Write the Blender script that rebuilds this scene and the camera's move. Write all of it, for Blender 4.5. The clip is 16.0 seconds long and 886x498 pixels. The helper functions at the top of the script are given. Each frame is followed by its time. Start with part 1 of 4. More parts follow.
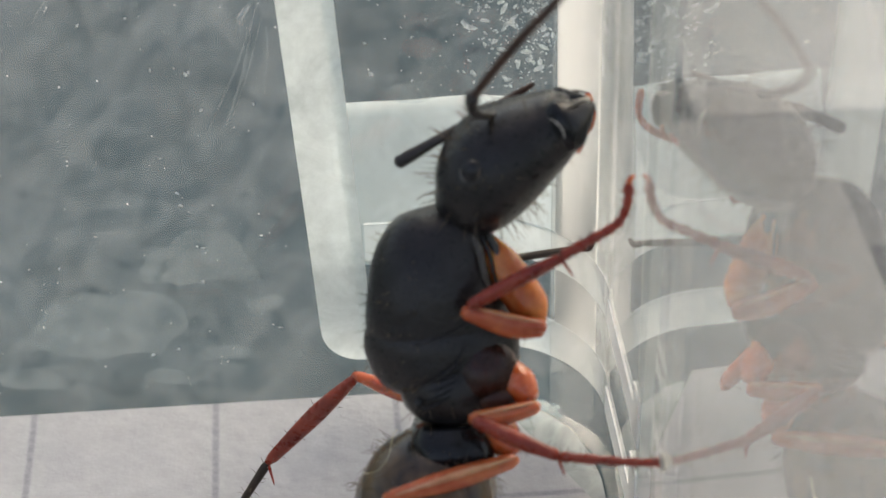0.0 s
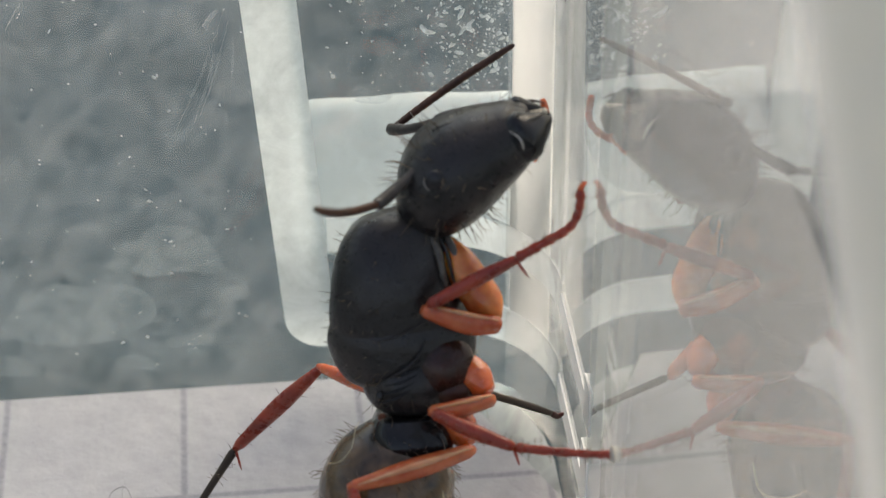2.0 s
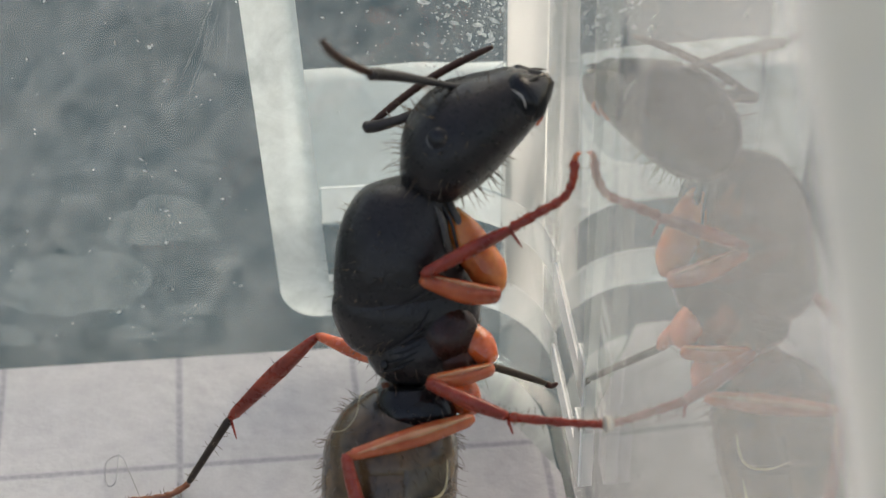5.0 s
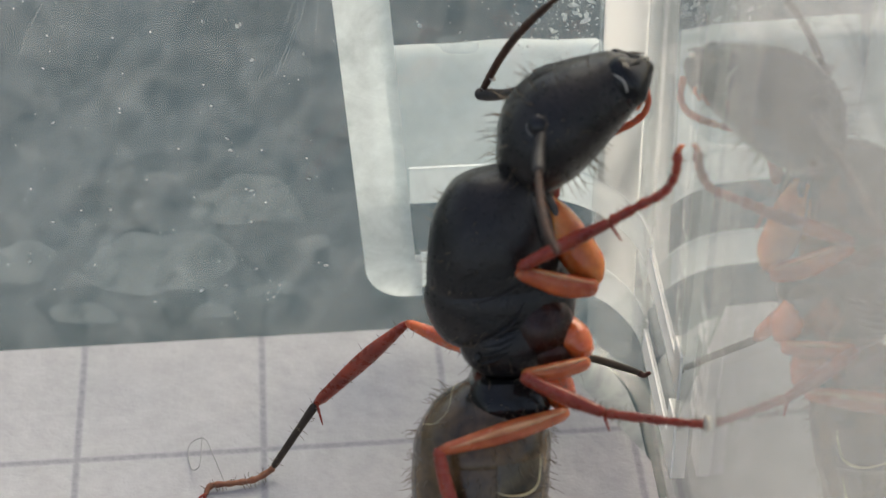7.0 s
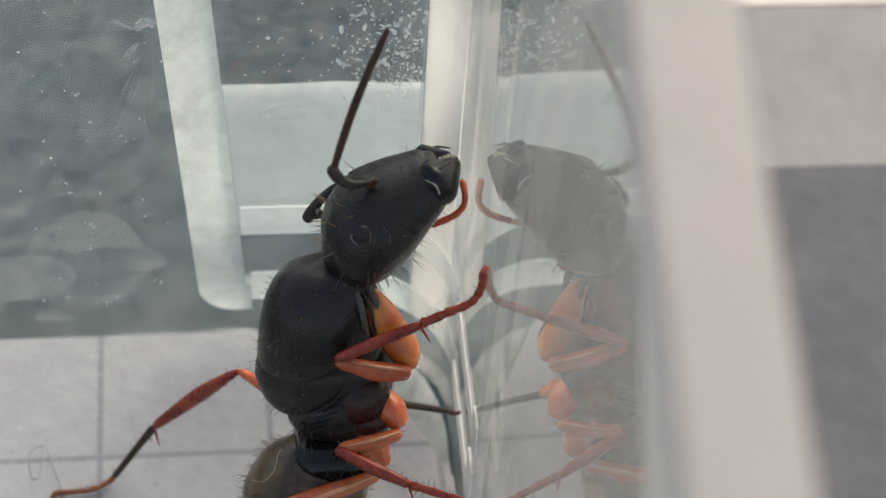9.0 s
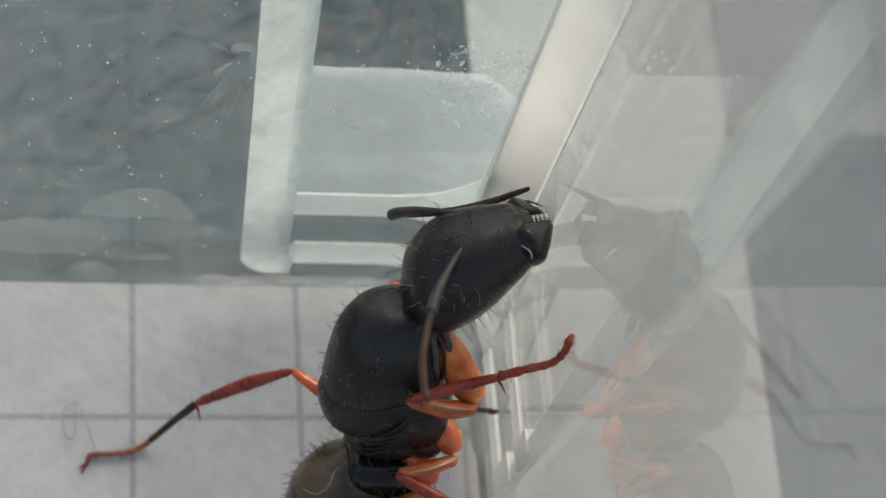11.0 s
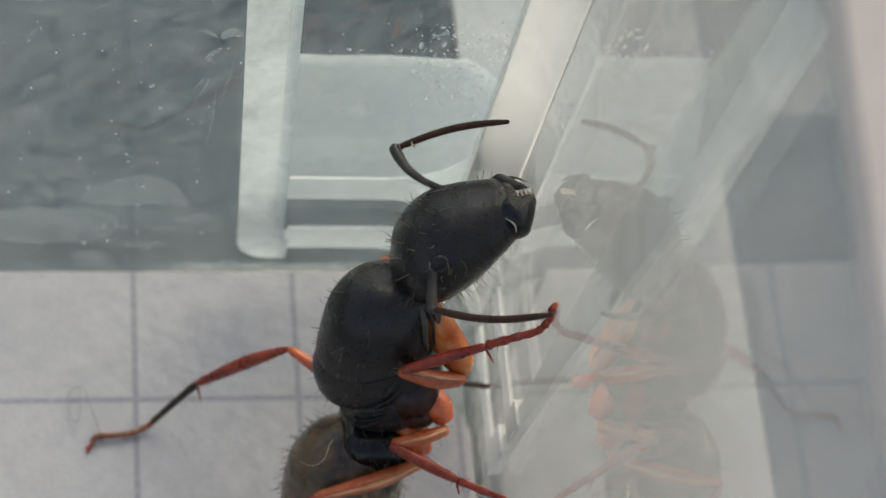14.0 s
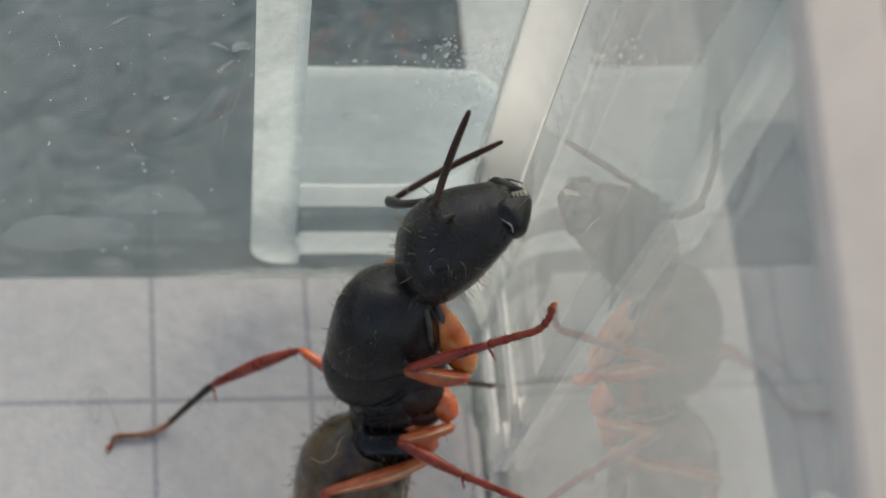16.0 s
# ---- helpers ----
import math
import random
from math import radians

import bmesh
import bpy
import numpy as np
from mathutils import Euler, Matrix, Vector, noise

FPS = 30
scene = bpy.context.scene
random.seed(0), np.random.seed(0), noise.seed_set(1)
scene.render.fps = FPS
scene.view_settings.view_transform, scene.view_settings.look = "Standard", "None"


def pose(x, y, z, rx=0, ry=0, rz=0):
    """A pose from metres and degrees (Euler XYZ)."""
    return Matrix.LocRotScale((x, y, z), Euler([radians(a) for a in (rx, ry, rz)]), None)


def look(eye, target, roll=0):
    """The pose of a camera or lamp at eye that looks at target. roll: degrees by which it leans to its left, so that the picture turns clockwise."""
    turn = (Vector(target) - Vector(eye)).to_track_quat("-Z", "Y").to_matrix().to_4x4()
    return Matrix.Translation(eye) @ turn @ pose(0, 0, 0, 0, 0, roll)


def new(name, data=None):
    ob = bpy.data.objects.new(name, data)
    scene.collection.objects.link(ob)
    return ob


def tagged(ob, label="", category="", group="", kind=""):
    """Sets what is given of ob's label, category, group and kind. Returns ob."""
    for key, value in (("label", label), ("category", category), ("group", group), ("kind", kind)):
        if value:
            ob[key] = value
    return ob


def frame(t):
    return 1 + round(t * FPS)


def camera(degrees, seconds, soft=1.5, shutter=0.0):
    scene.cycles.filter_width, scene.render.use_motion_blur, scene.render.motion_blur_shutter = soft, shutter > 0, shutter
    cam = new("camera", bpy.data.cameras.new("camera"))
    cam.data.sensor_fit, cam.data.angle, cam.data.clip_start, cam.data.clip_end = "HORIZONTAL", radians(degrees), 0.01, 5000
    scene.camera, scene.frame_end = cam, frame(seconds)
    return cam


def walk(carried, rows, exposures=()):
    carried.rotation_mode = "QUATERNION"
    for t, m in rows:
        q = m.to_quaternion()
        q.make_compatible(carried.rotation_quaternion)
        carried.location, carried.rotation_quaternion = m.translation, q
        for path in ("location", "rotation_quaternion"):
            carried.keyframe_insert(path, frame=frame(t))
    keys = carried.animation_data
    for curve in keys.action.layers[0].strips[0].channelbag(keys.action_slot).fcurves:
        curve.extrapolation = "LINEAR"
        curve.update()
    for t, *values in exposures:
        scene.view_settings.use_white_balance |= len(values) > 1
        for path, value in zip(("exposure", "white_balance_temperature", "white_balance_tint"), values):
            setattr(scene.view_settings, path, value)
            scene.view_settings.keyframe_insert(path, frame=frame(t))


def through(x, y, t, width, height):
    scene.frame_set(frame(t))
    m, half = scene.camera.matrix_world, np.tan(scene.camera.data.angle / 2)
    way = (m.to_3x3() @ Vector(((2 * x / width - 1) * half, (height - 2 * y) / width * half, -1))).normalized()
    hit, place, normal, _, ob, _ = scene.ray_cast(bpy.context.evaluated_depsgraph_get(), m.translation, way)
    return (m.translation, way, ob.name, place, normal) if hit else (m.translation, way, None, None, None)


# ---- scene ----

MM = 0.001  # the plan below is in millimetres


def mm(p):
    return Vector(p) * MM


# ---- camera ----
cam = camera(26, 16.0, soft=1.4)
cam.data.dof.use_dof = True
cam.data.dof.focus_distance = 0.0495
cam.data.dof.aperture_fstop = 105.0
PATH = [
    (0, (2.81, -35.82, 36.17), (6.30, 3.57, 5.58), -0.07),
    (0.5, (2.99, -36.43, 37.59), (7.00, 2.36, 6.30), 0.24),
    (1, (2.84, -36.49, 38.18), (6.85, 1.95, 6.46), 0.41),
    (1.5, (2.56, -36.63, 38.54), (6.98, 1.75, 6.80), 0.90),
    (2, (2.54, -36.51, 38.58), (7.19, 1.77, 6.76), 0.98),
    (2.5, (2.49, -36.62, 38.63), (7.15, 1.62, 6.75), 0.95),
    (3, (2.49, -36.77, 38.67), (7.27, 1.42, 6.76), 1.12),
    (5.5, (2.65, -36.49, 38.57), (7.19, 0.95, 5.74), 1.12),
    (6, (2.44, -36.32, 38.51), (6.80, 0.61, 5.09), 0.98),
    (6.5, (2.42, -36.12, 38.64), (6.62, 0.67, 5.04), 0.85),
    (7, (1.70, -34.70, 39.05), (4.98, 1.93, 5.22), 0.45),
    (7.5, (1.50, -32.35, 38.78), (4.51, 2.42, 2.99), -0.22),
    (7.8, (2.59, -32.83, 39.31), (6.92, 2.39, 4.09), 1.80),
    (8, (3.29, -40.59, 47.94), (6.69, -5.02, 12.97), 1.15),
    (8.2, (2.88, -36.95, 49.42), (6.10, -1.59, 14.21), 0.22),
    (8.5, (3.10, -33.54, 47.66), (6.28, -0.36, 10.39), 1.88),
    (8.6, (3.38, -32.90, 48.61), (6.98, -0.35, 10.84), 2.17),
    (9, (3.54, -29.26, 49.38), (9.44, 0.24, 9.44), 7.26),
    (9.2, (1.95, -27.45, 49.48), (7.77, 1.05, 8.82), 6.56),
    (11.3, (-3.36, -19.22, 54.50), (7.80, 0.95, 10.13), 27.71),
    (11.5, (-3.09, -20.85, 53.93), (8.10, 0.48, 10.11), 26.35),
    (12, (-2.83, -20.24, 54.85), (7.44, 0.96, 10.74), 24.24),
    (12.5, (-2.81, -20.39, 54.80), (8.04, 0.44, 10.66), 25.35),
    (13, (-2.87, -21.08, 55.16), (7.66, 0.42, 11.26), 23.80),
    (13.5, (-2.79, -20.99, 55.31), (7.68, 0.07, 11.19), 24.04),
    (14, (-3.05, -21.24, 55.40), (7.38, -0.23, 11.24), 23.85),
    (14.5, (-2.86, -21.73, 56.04), (7.12, -0.73, 11.77), 22.76),
    (15, (-2.63, -21.69, 55.83), (6.77, -0.39, 11.58), 21.39),
    (15.5, (-2.75, -22.01, 56.56), (6.64, -0.53, 12.39), 20.95),
    (16, (-2.79, -22.47, 57.14), (6.91, -1.02, 13.03), 21.62),
]
walk(cam, [(t, look(mm(eye), mm(target), roll)) for t, eye, target, roll in PATH], [(0, 0.96, 7950, 17), (9.2, 0.85, 7850, 15.5), (11.3, 0.70, 7750, 14), (16, 0.70, 7750, 14)])

# ---- daylight ----
world = bpy.data.worlds.new("daylight")
scene.world = world
world.use_nodes = True
wn = world.node_tree.nodes
sky = wn.new("ShaderNodeTexSky")
sky.sky_type, sky.sun_disc = "NISHITA", False
sky.sun_elevation, sky.sun_rotation = radians(48), radians(30)
sky.air_density, sky.dust_density = 1.0, 4.0
wn["Background"].inputs[1].default_value = 0.15
world.node_tree.links.new(sky.outputs[0], wn["Background"].inputs[0])
sun_data = bpy.data.lights.new("sun", "SUN")
sun_data.energy, sun_data.angle, sun_data.color = 1.5, radians(40), (1.0, 0.95, 0.88)
sun = new("sun", sun_data)
sun.matrix_world = look((0.45, 0.78, 1.0), (0, 0, 0))


# ---- materials ----
def material(name):
    m = bpy.data.materials.new(name)
    m.use_nodes = True
    return m, m.node_tree.nodes, m.node_tree.links, m.node_tree.nodes["Principled BSDF"]


def coords(n, l, per_mm):
    """Object coordinates, so that 1 unit of texture is 1 / per_mm millimetres."""
    c, v = n.new("ShaderNodeTexCoord"), n.new("ShaderNodeMapping")
    v.inputs["Scale"].default_value = (per_mm / MM,) * 3
    l.new(c.outputs["Object"], v.inputs["Vector"])
    return v.outputs[0]


def noise_of(n, l, per_mm, detail=4.0, rough=0.6, warp=0.0):
    t = n.new("ShaderNodeTexNoise")
    t.inputs["Scale"].default_value, t.inputs["Detail"].default_value = 1.0, detail
    t.inputs["Roughness"].default_value, t.inputs["Distortion"].default_value = rough, warp
    l.new(coords(n, l, per_mm), t.inputs["Vector"])
    return t.outputs["Fac"]


def ramp(n, l, fac, stops):
    r = n.new("ShaderNodeValToRGB")
    while len(r.color_ramp.elements) < len(stops):
        r.color_ramp.elements.new(0.5)
    for e, (at, c) in zip(r.color_ramp.elements, stops):
        e.position, e.color = at, (*c, 1) if len(c) == 3 else c
    l.new(fac, r.inputs[0])
    return r.outputs[0]


def grey(v):
    return (v, v, v)


def bump(n, l, height, strength, depth_mm):
    b = n.new("ShaderNodeBump")
    b.inputs["Strength"].default_value, b.inputs["Distance"].default_value = strength, depth_mm * MM
    l.new(height, b.inputs["Height"])
    return b.outputs[0]


def cuticle(name, dark, light, rough, grain=6.0, relief=0.02, sheen=0.0, through=0.0, strength=0.6, dents=0.25, coat=0.0, spec=0.32):
    m, n, l, p = material(name)
    l.new(ramp(n, l, noise_of(n, l, 1.1, 3), [(0.3, dark), (0.7, light)]), p.inputs["Base Color"])
    l.new(ramp(n, l, noise_of(n, l, grain * 0.7, 3), [(0.3, grey(rough * 0.8)), (0.7, grey(min(1, rough * 1.3)))]), p.inputs["Roughness"])
    fine = n.new("ShaderNodeBump")
    fine.inputs["Strength"].default_value, fine.inputs["Distance"].default_value = strength, relief * MM
    l.new(noise_of(n, l, grain, 5), fine.inputs["Height"])
    l.new(bump(n, l, noise_of(n, l, 1.6, 3, 0.55, 0.6), dents, 0.10), fine.inputs["Normal"])
    l.new(fine.outputs[0], p.inputs["Normal"])
    p.inputs["Subsurface Weight"].default_value = through
    p.inputs["Subsurface Radius"].default_value = (0.4 * MM, 0.12 * MM, 0.05 * MM)
    p.inputs["Subsurface Scale"].default_value = 1.0
    p.inputs["Sheen Weight"].default_value = sheen
    p.inputs["Specular IOR Level"].default_value = spec + 0.25 * coat
    p.inputs["Coat Weight"].default_value, p.inputs["Coat Roughness"].default_value = coat, 0.12
    return m


BLACK = cuticle("black_cuticle", (0.009, 0.008, 0.008), (0.022, 0.019, 0.018), 0.30, 9.0, 0.018, 0.0, strength=0.8, dents=0.5, coat=0.12, spec=0.26)
SCAPE_GREY = cuticle("grey_brown_scape", (0.022, 0.019, 0.017), (0.055, 0.047, 0.042), 0.36, 8.0, 0.02)
WHIP_DARK = cuticle("dark_red_cuticle", (0.022, 0.010, 0.006), (0.075, 0.028, 0.015), 0.45, 6.0, 0.015)
GLOSSY_BLACK = cuticle("glossy_black_cuticle", (0.006, 0.006, 0.006), (0.012, 0.012, 0.012), 0.14, 9.0, 0.004)
OLIVE = cuticle("olive_brown_cuticle", (0.022, 0.015, 0.008), (0.17, 0.10, 0.046), 0.20, 8.0, 0.012, 0.0, coat=0.25)
ORANGE = cuticle("orange_cuticle", (0.40, 0.085, 0.02), (0.80, 0.29, 0.075), 0.20, 4.0, 0.03, 0, 0.6, coat=0.3)
FEMUR = cuticle("amber_red_cuticle", (0.33, 0.050, 0.018), (0.58, 0.165, 0.062), 0.22, 5.0, 0.03, 0, 0.5, coat=0.25)
RED = cuticle("red_brown_cuticle", (0.17, 0.017, 0.009), (0.33, 0.048, 0.022), 0.28, 6.0, 0.02, 0, 0.25, coat=0.15)
DARK_LEG = cuticle("dark_brown_cuticle", (0.020, 0.014, 0.010), (0.05, 0.030, 0.018), 0.45, 6.0, 0.015)
HAIR = cuticle("pale_hair", (0.075, 0.054, 0.034), (0.15, 0.11, 0.072), 0.5, 3.0, 0.0)
BROWN = cuticle("brown_red_cuticle", (0.025, 0.010, 0.007), (0.075, 0.022, 0.012), 0.36, 6.0, 0.02, 0, 0.2)
RED_ORANGE = cuticle("red_orange_cuticle", (0.42, 0.055, 0.014), (0.68, 0.15, 0.038), 0.24, 4.0, 0.03, 0, 0.4, coat=0.5)
PLEURA = cuticle("translucent_red_cuticle", (0.009, 0.007, 0.006), (0.050, 0.015, 0.010), 0.26, 5.0, 0.01, 0, 0.35)
PAINTED_SHEEN = cuticle("olive_cuticle_painted_sheen", (0.026, 0.019, 0.012), (0.15, 0.11, 0.062), 0.18, 9.0, 0.010, coat=0.3)
CREAM = cuticle("cream_edge", (0.45, 0.37, 0.21), (0.62, 0.53, 0.33), 0.4, 6.0, 0.005)
EYE_HIGHLIGHT = cuticle("painted_eye_highlight", (0.13, 0.13, 0.127), (0.22, 0.217, 0.206), 0.4, 8.0, 0.005)
JAW_SKIN = cuticle("grey_jaw_skin", (0.28, 0.27, 0.245), (0.42, 0.40, 0.365), 0.5, 6.0, 0.005)
COLLAR = cuticle("grey_brown_cuticle", (0.035, 0.030, 0.026), (0.085, 0.075, 0.062), 0.24, 7.0, 0.015)
EYE = cuticle("eye_lens", (0.012, 0.012, 0.013), (0.018, 0.018, 0.020), 0.14, 30.0, 0.006)
# paler amber for the highlight painted along each near thigh
THIGH_SHINE = cuticle("amber_painted_highlight", (0.42, 0.17, 0.08), (0.62, 0.32, 0.17), 0.22, 6.0, 0.02, 0, 0.4, coat=0.5)
PALE_RING = cuticle("cream_membrane", (0.45, 0.40, 0.32), (0.6, 0.55, 0.45), 0.5, 5.0, 0.005)


def grid_paper():
    """White squared paper, 5 mm squares ruled in soft grey, with fibres."""
    m, n, l, p = material("squared_paper")
    c = n.new("ShaderNodeTexCoord")
    s = n.new("ShaderNodeSeparateXYZ")
    w = n.new("ShaderNodeMix")
    w.data_type, w.blend_type = "RGBA", "ADD"
    wob = n.new("ShaderNodeTexNoise")
    wob.inputs["Scale"].default_value, wob.inputs["Detail"].default_value = 2.2 / MM, 3
    wob_s = n.new("ShaderNodeVectorMath")
    wob_s.operation = "MULTIPLY_ADD"
    wob_s.inputs[1].default_value = (0.16 * MM,) * 3
    wob_s.inputs[2].default_value = (-0.08 * MM,) * 3
    add = n.new("ShaderNodeVectorMath")
    l.new(wob.outputs["Color"], wob_s.inputs[0])
    l.new(c.outputs["Object"], add.inputs[0])
    l.new(wob_s.outputs[0], add.inputs[1])
    l.new(add.outputs[0], s.inputs[0])
    lines = []
    for axis in (0, 1):
        f = n.new("ShaderNodeMath")
        f.operation = "PINGPONG"
        f.inputs[1].default_value = 2.5 * MM
        l.new(s.outputs[axis], f.inputs[0])
        g = n.new("ShaderNodeMapRange")
        g.interpolation_type = "SMOOTHSTEP"
        g.inputs[1].default_value, g.inputs[2].default_value = 0.03 * MM, 0.14 * MM
        g.inputs[3].default_value, g.inputs[4].default_value = 1.0, 0.0
        l.new(f.outputs[0], g.inputs[0])
        lines.append(g.outputs[0])
    most = n.new("ShaderNodeMath")
    most.operation = "MAXIMUM"
    l.new(lines[0], most.inputs[0]), l.new(lines[1], most.inputs[1])
    worn = n.new("ShaderNodeMath")
    worn.operation = "MULTIPLY"
    l.new(most.outputs[0], worn.inputs[0])
    l.new(ramp(n, l, noise_of(n, l, 5.0, 4), [(0.3, grey(0.45)), (0.65, grey(1.0))]), worn.inputs[1])
    mix = n.new("ShaderNodeMix")
    mix.data_type = "RGBA"
    l.new(worn.outputs[0], mix.inputs["Factor"])
    l.new(ramp(n, l, noise_of(n, l, 1.3, 5, 0.7), [(0.3, (0.35, 0.337, 0.341)), (0.7, (0.42, 0.406, 0.409))]), mix.inputs["A"])
    mix.inputs["B"].default_value = (0.22, 0.22, 0.235, 1)
    l.new(mix.outputs["Result"], p.inputs["Base Color"])
    p.inputs["Roughness"].default_value = 0.9
    l.new(bump(n, l, noise_of(n, l, 1.4, 6, 0.62, 0.15), 0.7, 0.08), p.inputs["Normal"])
    return m


def slate():
    """The dark blue-grey table top."""
    m, n, l, p = material("slate_grey_tabletop")
    l.new(ramp(n, l, noise_of(n, l, 0.25, 5), [(0.3, (0.017, 0.034, 0.042)), (0.7, (0.033, 0.055, 0.067))]), p.inputs["Base Color"])
    p.inputs["Roughness"].default_value = 0.9
    p.inputs["Specular IOR Level"].default_value = 0.1
    l.new(bump(n, l, noise_of(n, l, 0.8, 3), 0.15, 0.05), p.inputs["Normal"])
    return m


def clear_plastic(name, haze, patch, tint=(0.93, 0.96, 0.96), ior=1.5, per_mm=0.5, rough=0.02, glow=0.5, fine=0.35, film_colour=(0.86, 0.89, 0.88), edge=5.0, streaks=0.0):
    """Clear plastic sheet: see-through, with gloss by Fresnel and a thin film of scratches and dried dirt."""
    m, n, l, p = material(name)
    n.remove(p)
    out = n["Material Output"]
    t, g, d, f = n.new("ShaderNodeBsdfTransparent"), n.new("ShaderNodeBsdfGlossy"), n.new("ShaderNodeBsdfDiffuse"), n.new("ShaderNodeLayerWeight")
    t.inputs[0].default_value, d.inputs[0].default_value = (*tint, 1), (*film_colour, 1)
    g.inputs["Roughness"].default_value, f.inputs[0].default_value = rough, 0.5
    face = ((ior - 1) / (ior + 1)) ** 2
    power, gloss = n.new("ShaderNodeMath"), n.new("ShaderNodeMath")
    power.operation, power.inputs[1].default_value = "POWER", edge
    gloss.operation, gloss.inputs[1].default_value, gloss.inputs[2].default_value = "MULTIPLY_ADD", 1 - face, face
    l.new(f.outputs["Facing"], power.inputs[0]), l.new(power.outputs[0], gloss.inputs[0])
    tr = n.new("ShaderNodeBsdfTranslucent")
    tr.inputs[0].default_value = (*film_colour, 1)
    both = n.new("ShaderNodeMixShader")
    both.inputs[0].default_value = glow
    l.new(d.outputs[0], both.inputs[1]), l.new(tr.outputs[0], both.inputs[2])
    film = n.new("ShaderNodeMixShader")
    both_scales = n.new("ShaderNodeMath")
    both_scales.operation = "MULTIPLY_ADD"
    both_scales.inputs[1].default_value = fine
    l.new(noise_of(n, l, per_mm * 5, 5, 0.7, 0.3), both_scales.inputs[0])
    part_of = n.new("ShaderNodeMath")
    part_of.operation, part_of.inputs[1].default_value = "MULTIPLY", 1 - fine
    l.new(noise_of(n, l, per_mm, 5, 0.6, 0.8), part_of.inputs[0])
    l.new(part_of.outputs[0], both_scales.inputs[2])
    amount = ramp(n, l, both_scales.outputs[0], [(0.38, grey(haze)), (0.66, grey(patch))])
    if streaks:
        c, v, w = n.new("ShaderNodeTexCoord"), n.new("ShaderNodeMapping"), n.new("ShaderNodeTexNoise")
        v.vector_type = "TEXTURE"
        v.inputs["Rotation"].default_value, v.inputs["Scale"].default_value = (0, radians(-52), 0), (9 * MM, 9 * MM, 0.9 * MM)
        w.inputs["Scale"].default_value, w.inputs["Detail"].default_value, w.inputs["Roughness"].default_value = 1.0, 5, 0.65
        l.new(c.outputs["Object"], v.inputs["Vector"]), l.new(v.outputs[0], w.inputs["Vector"])
        plus = n.new("ShaderNodeMath")
        l.new(amount, plus.inputs[0]), l.new(ramp(n, l, w.outputs["Fac"], [(0.46, grey(0)), (0.74, grey(streaks))]), plus.inputs[1])
        amount = plus.outputs[0]
    l.new(amount, film.inputs[0])
    l.new(t.outputs[0], film.inputs[1]), l.new(both.outputs[0], film.inputs[2])
    s = n.new("ShaderNodeMixShader")
    l.new(gloss.outputs[0], s.inputs[0]), l.new(film.outputs[0], s.inputs[1]), l.new(g.outputs[0], s.inputs[2])
    l.new(s.outputs[0], out.inputs["Surface"])
    return m


WALL = clear_plastic("dirty_clear_plastic", 0.0, 0.12, (0.86, 0.94, 0.96), 1.5, 1.3, fine=0.35, edge=3.5, streaks=0.06)
CLEAN = clear_plastic("clean_clear_plastic", 0.0, 0.01, (0.93, 0.98, 0.985), 1.5, edge=3.5)
SIDE = clear_plastic("clear_plastic", 0.12, 0.18, (0.90, 0.94, 0.94), 1.5, 0.2, fine=0.15, film_colour=(0.84, 0.89, 0.90), edge=3.7)
FROST = clear_plastic("frosted_white_plastic", 0.55, 0.82, (0.93, 0.97, 0.97), 1.45, 0.55, 0.25, 0.75, 0.25, (0.81, 0.84, 0.83))
CORNER = clear_plastic("soft_frosted_plastic", 0.70, 0.86, (0.95, 0.97, 0.97), 1.3, 0.3, 0.3, 0.75, 0.1, (0.86, 0.87, 0.855))
RIM = clear_plastic("creamy_frosted_plastic", 0.66, 0.80, (0.88, 0.90, 0.90), 1.2, 0.2, 0.4, 0.6, 0.1, (0.51, 0.53, 0.535))
PALE_PATCH = clear_plastic("creamy_hazy_plastic", 0.58, 0.70, (0.96, 0.97, 0.97), 1.05, 0.2, 0.4, 0.8, 0.1, (0.96, 0.95, 0.92))
BASE = clear_plastic("clear_base_plastic", 0.01, 0.04)
HAZY_BASE = clear_plastic("hazy_base_plastic", 0.24, 0.46, (0.93, 0.96, 0.96), 1.3, 0.6, 0.2, 0.6, 0.1)
VEIL = clear_plastic("thin_frosted_plastic", 0.26, 0.46, (0.95, 0.97, 0.97), 1.45, 0.3, 0.2, 0.75, 0.1, (0.94, 0.95, 0.94))
SIDE_RIB = clear_plastic("hazy_frosted_plastic", 0.34, 0.60, (0.95, 0.97, 0.97), 1.3, 0.18, 0.3, 0.6, 0.1, (0.88, 0.88, 0.85))
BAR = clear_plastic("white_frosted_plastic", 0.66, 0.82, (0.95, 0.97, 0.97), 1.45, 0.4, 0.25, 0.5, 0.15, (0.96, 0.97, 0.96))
# brighter copy of BAR: light on the side wall's bars, put into the colour
LIT_BAR = clear_plastic("white_plastic_painted_lit", 0.92, 1.0, (0.95, 0.97, 0.97), 1.45, 0.4, 0.25, 0.5, 0.15, (0.97, 0.97, 0.95))
MILKY = clear_plastic("milky_plastic", 0.66, 0.80, (0.95, 0.96, 0.96), 1.45, 0.4, 0.3, 0.7, 0.15)
STAIN = clear_plastic("dried_water_mark", 0.01, 0.125, (0.97, 0.98, 0.98), 1.2, 2.6, 0.5, 0.5, 0.6)
BLOB = clear_plastic("dried_blob", 0.04, 0.26, (1, 1, 1), 1.3, 3.0, 0.6)
DUST = clear_plastic("white_dust", 0.25, 0.7, (1, 1, 1), 1.3, 2.0, 0.6)
PAPER, SLATE = grid_paper(), slate()
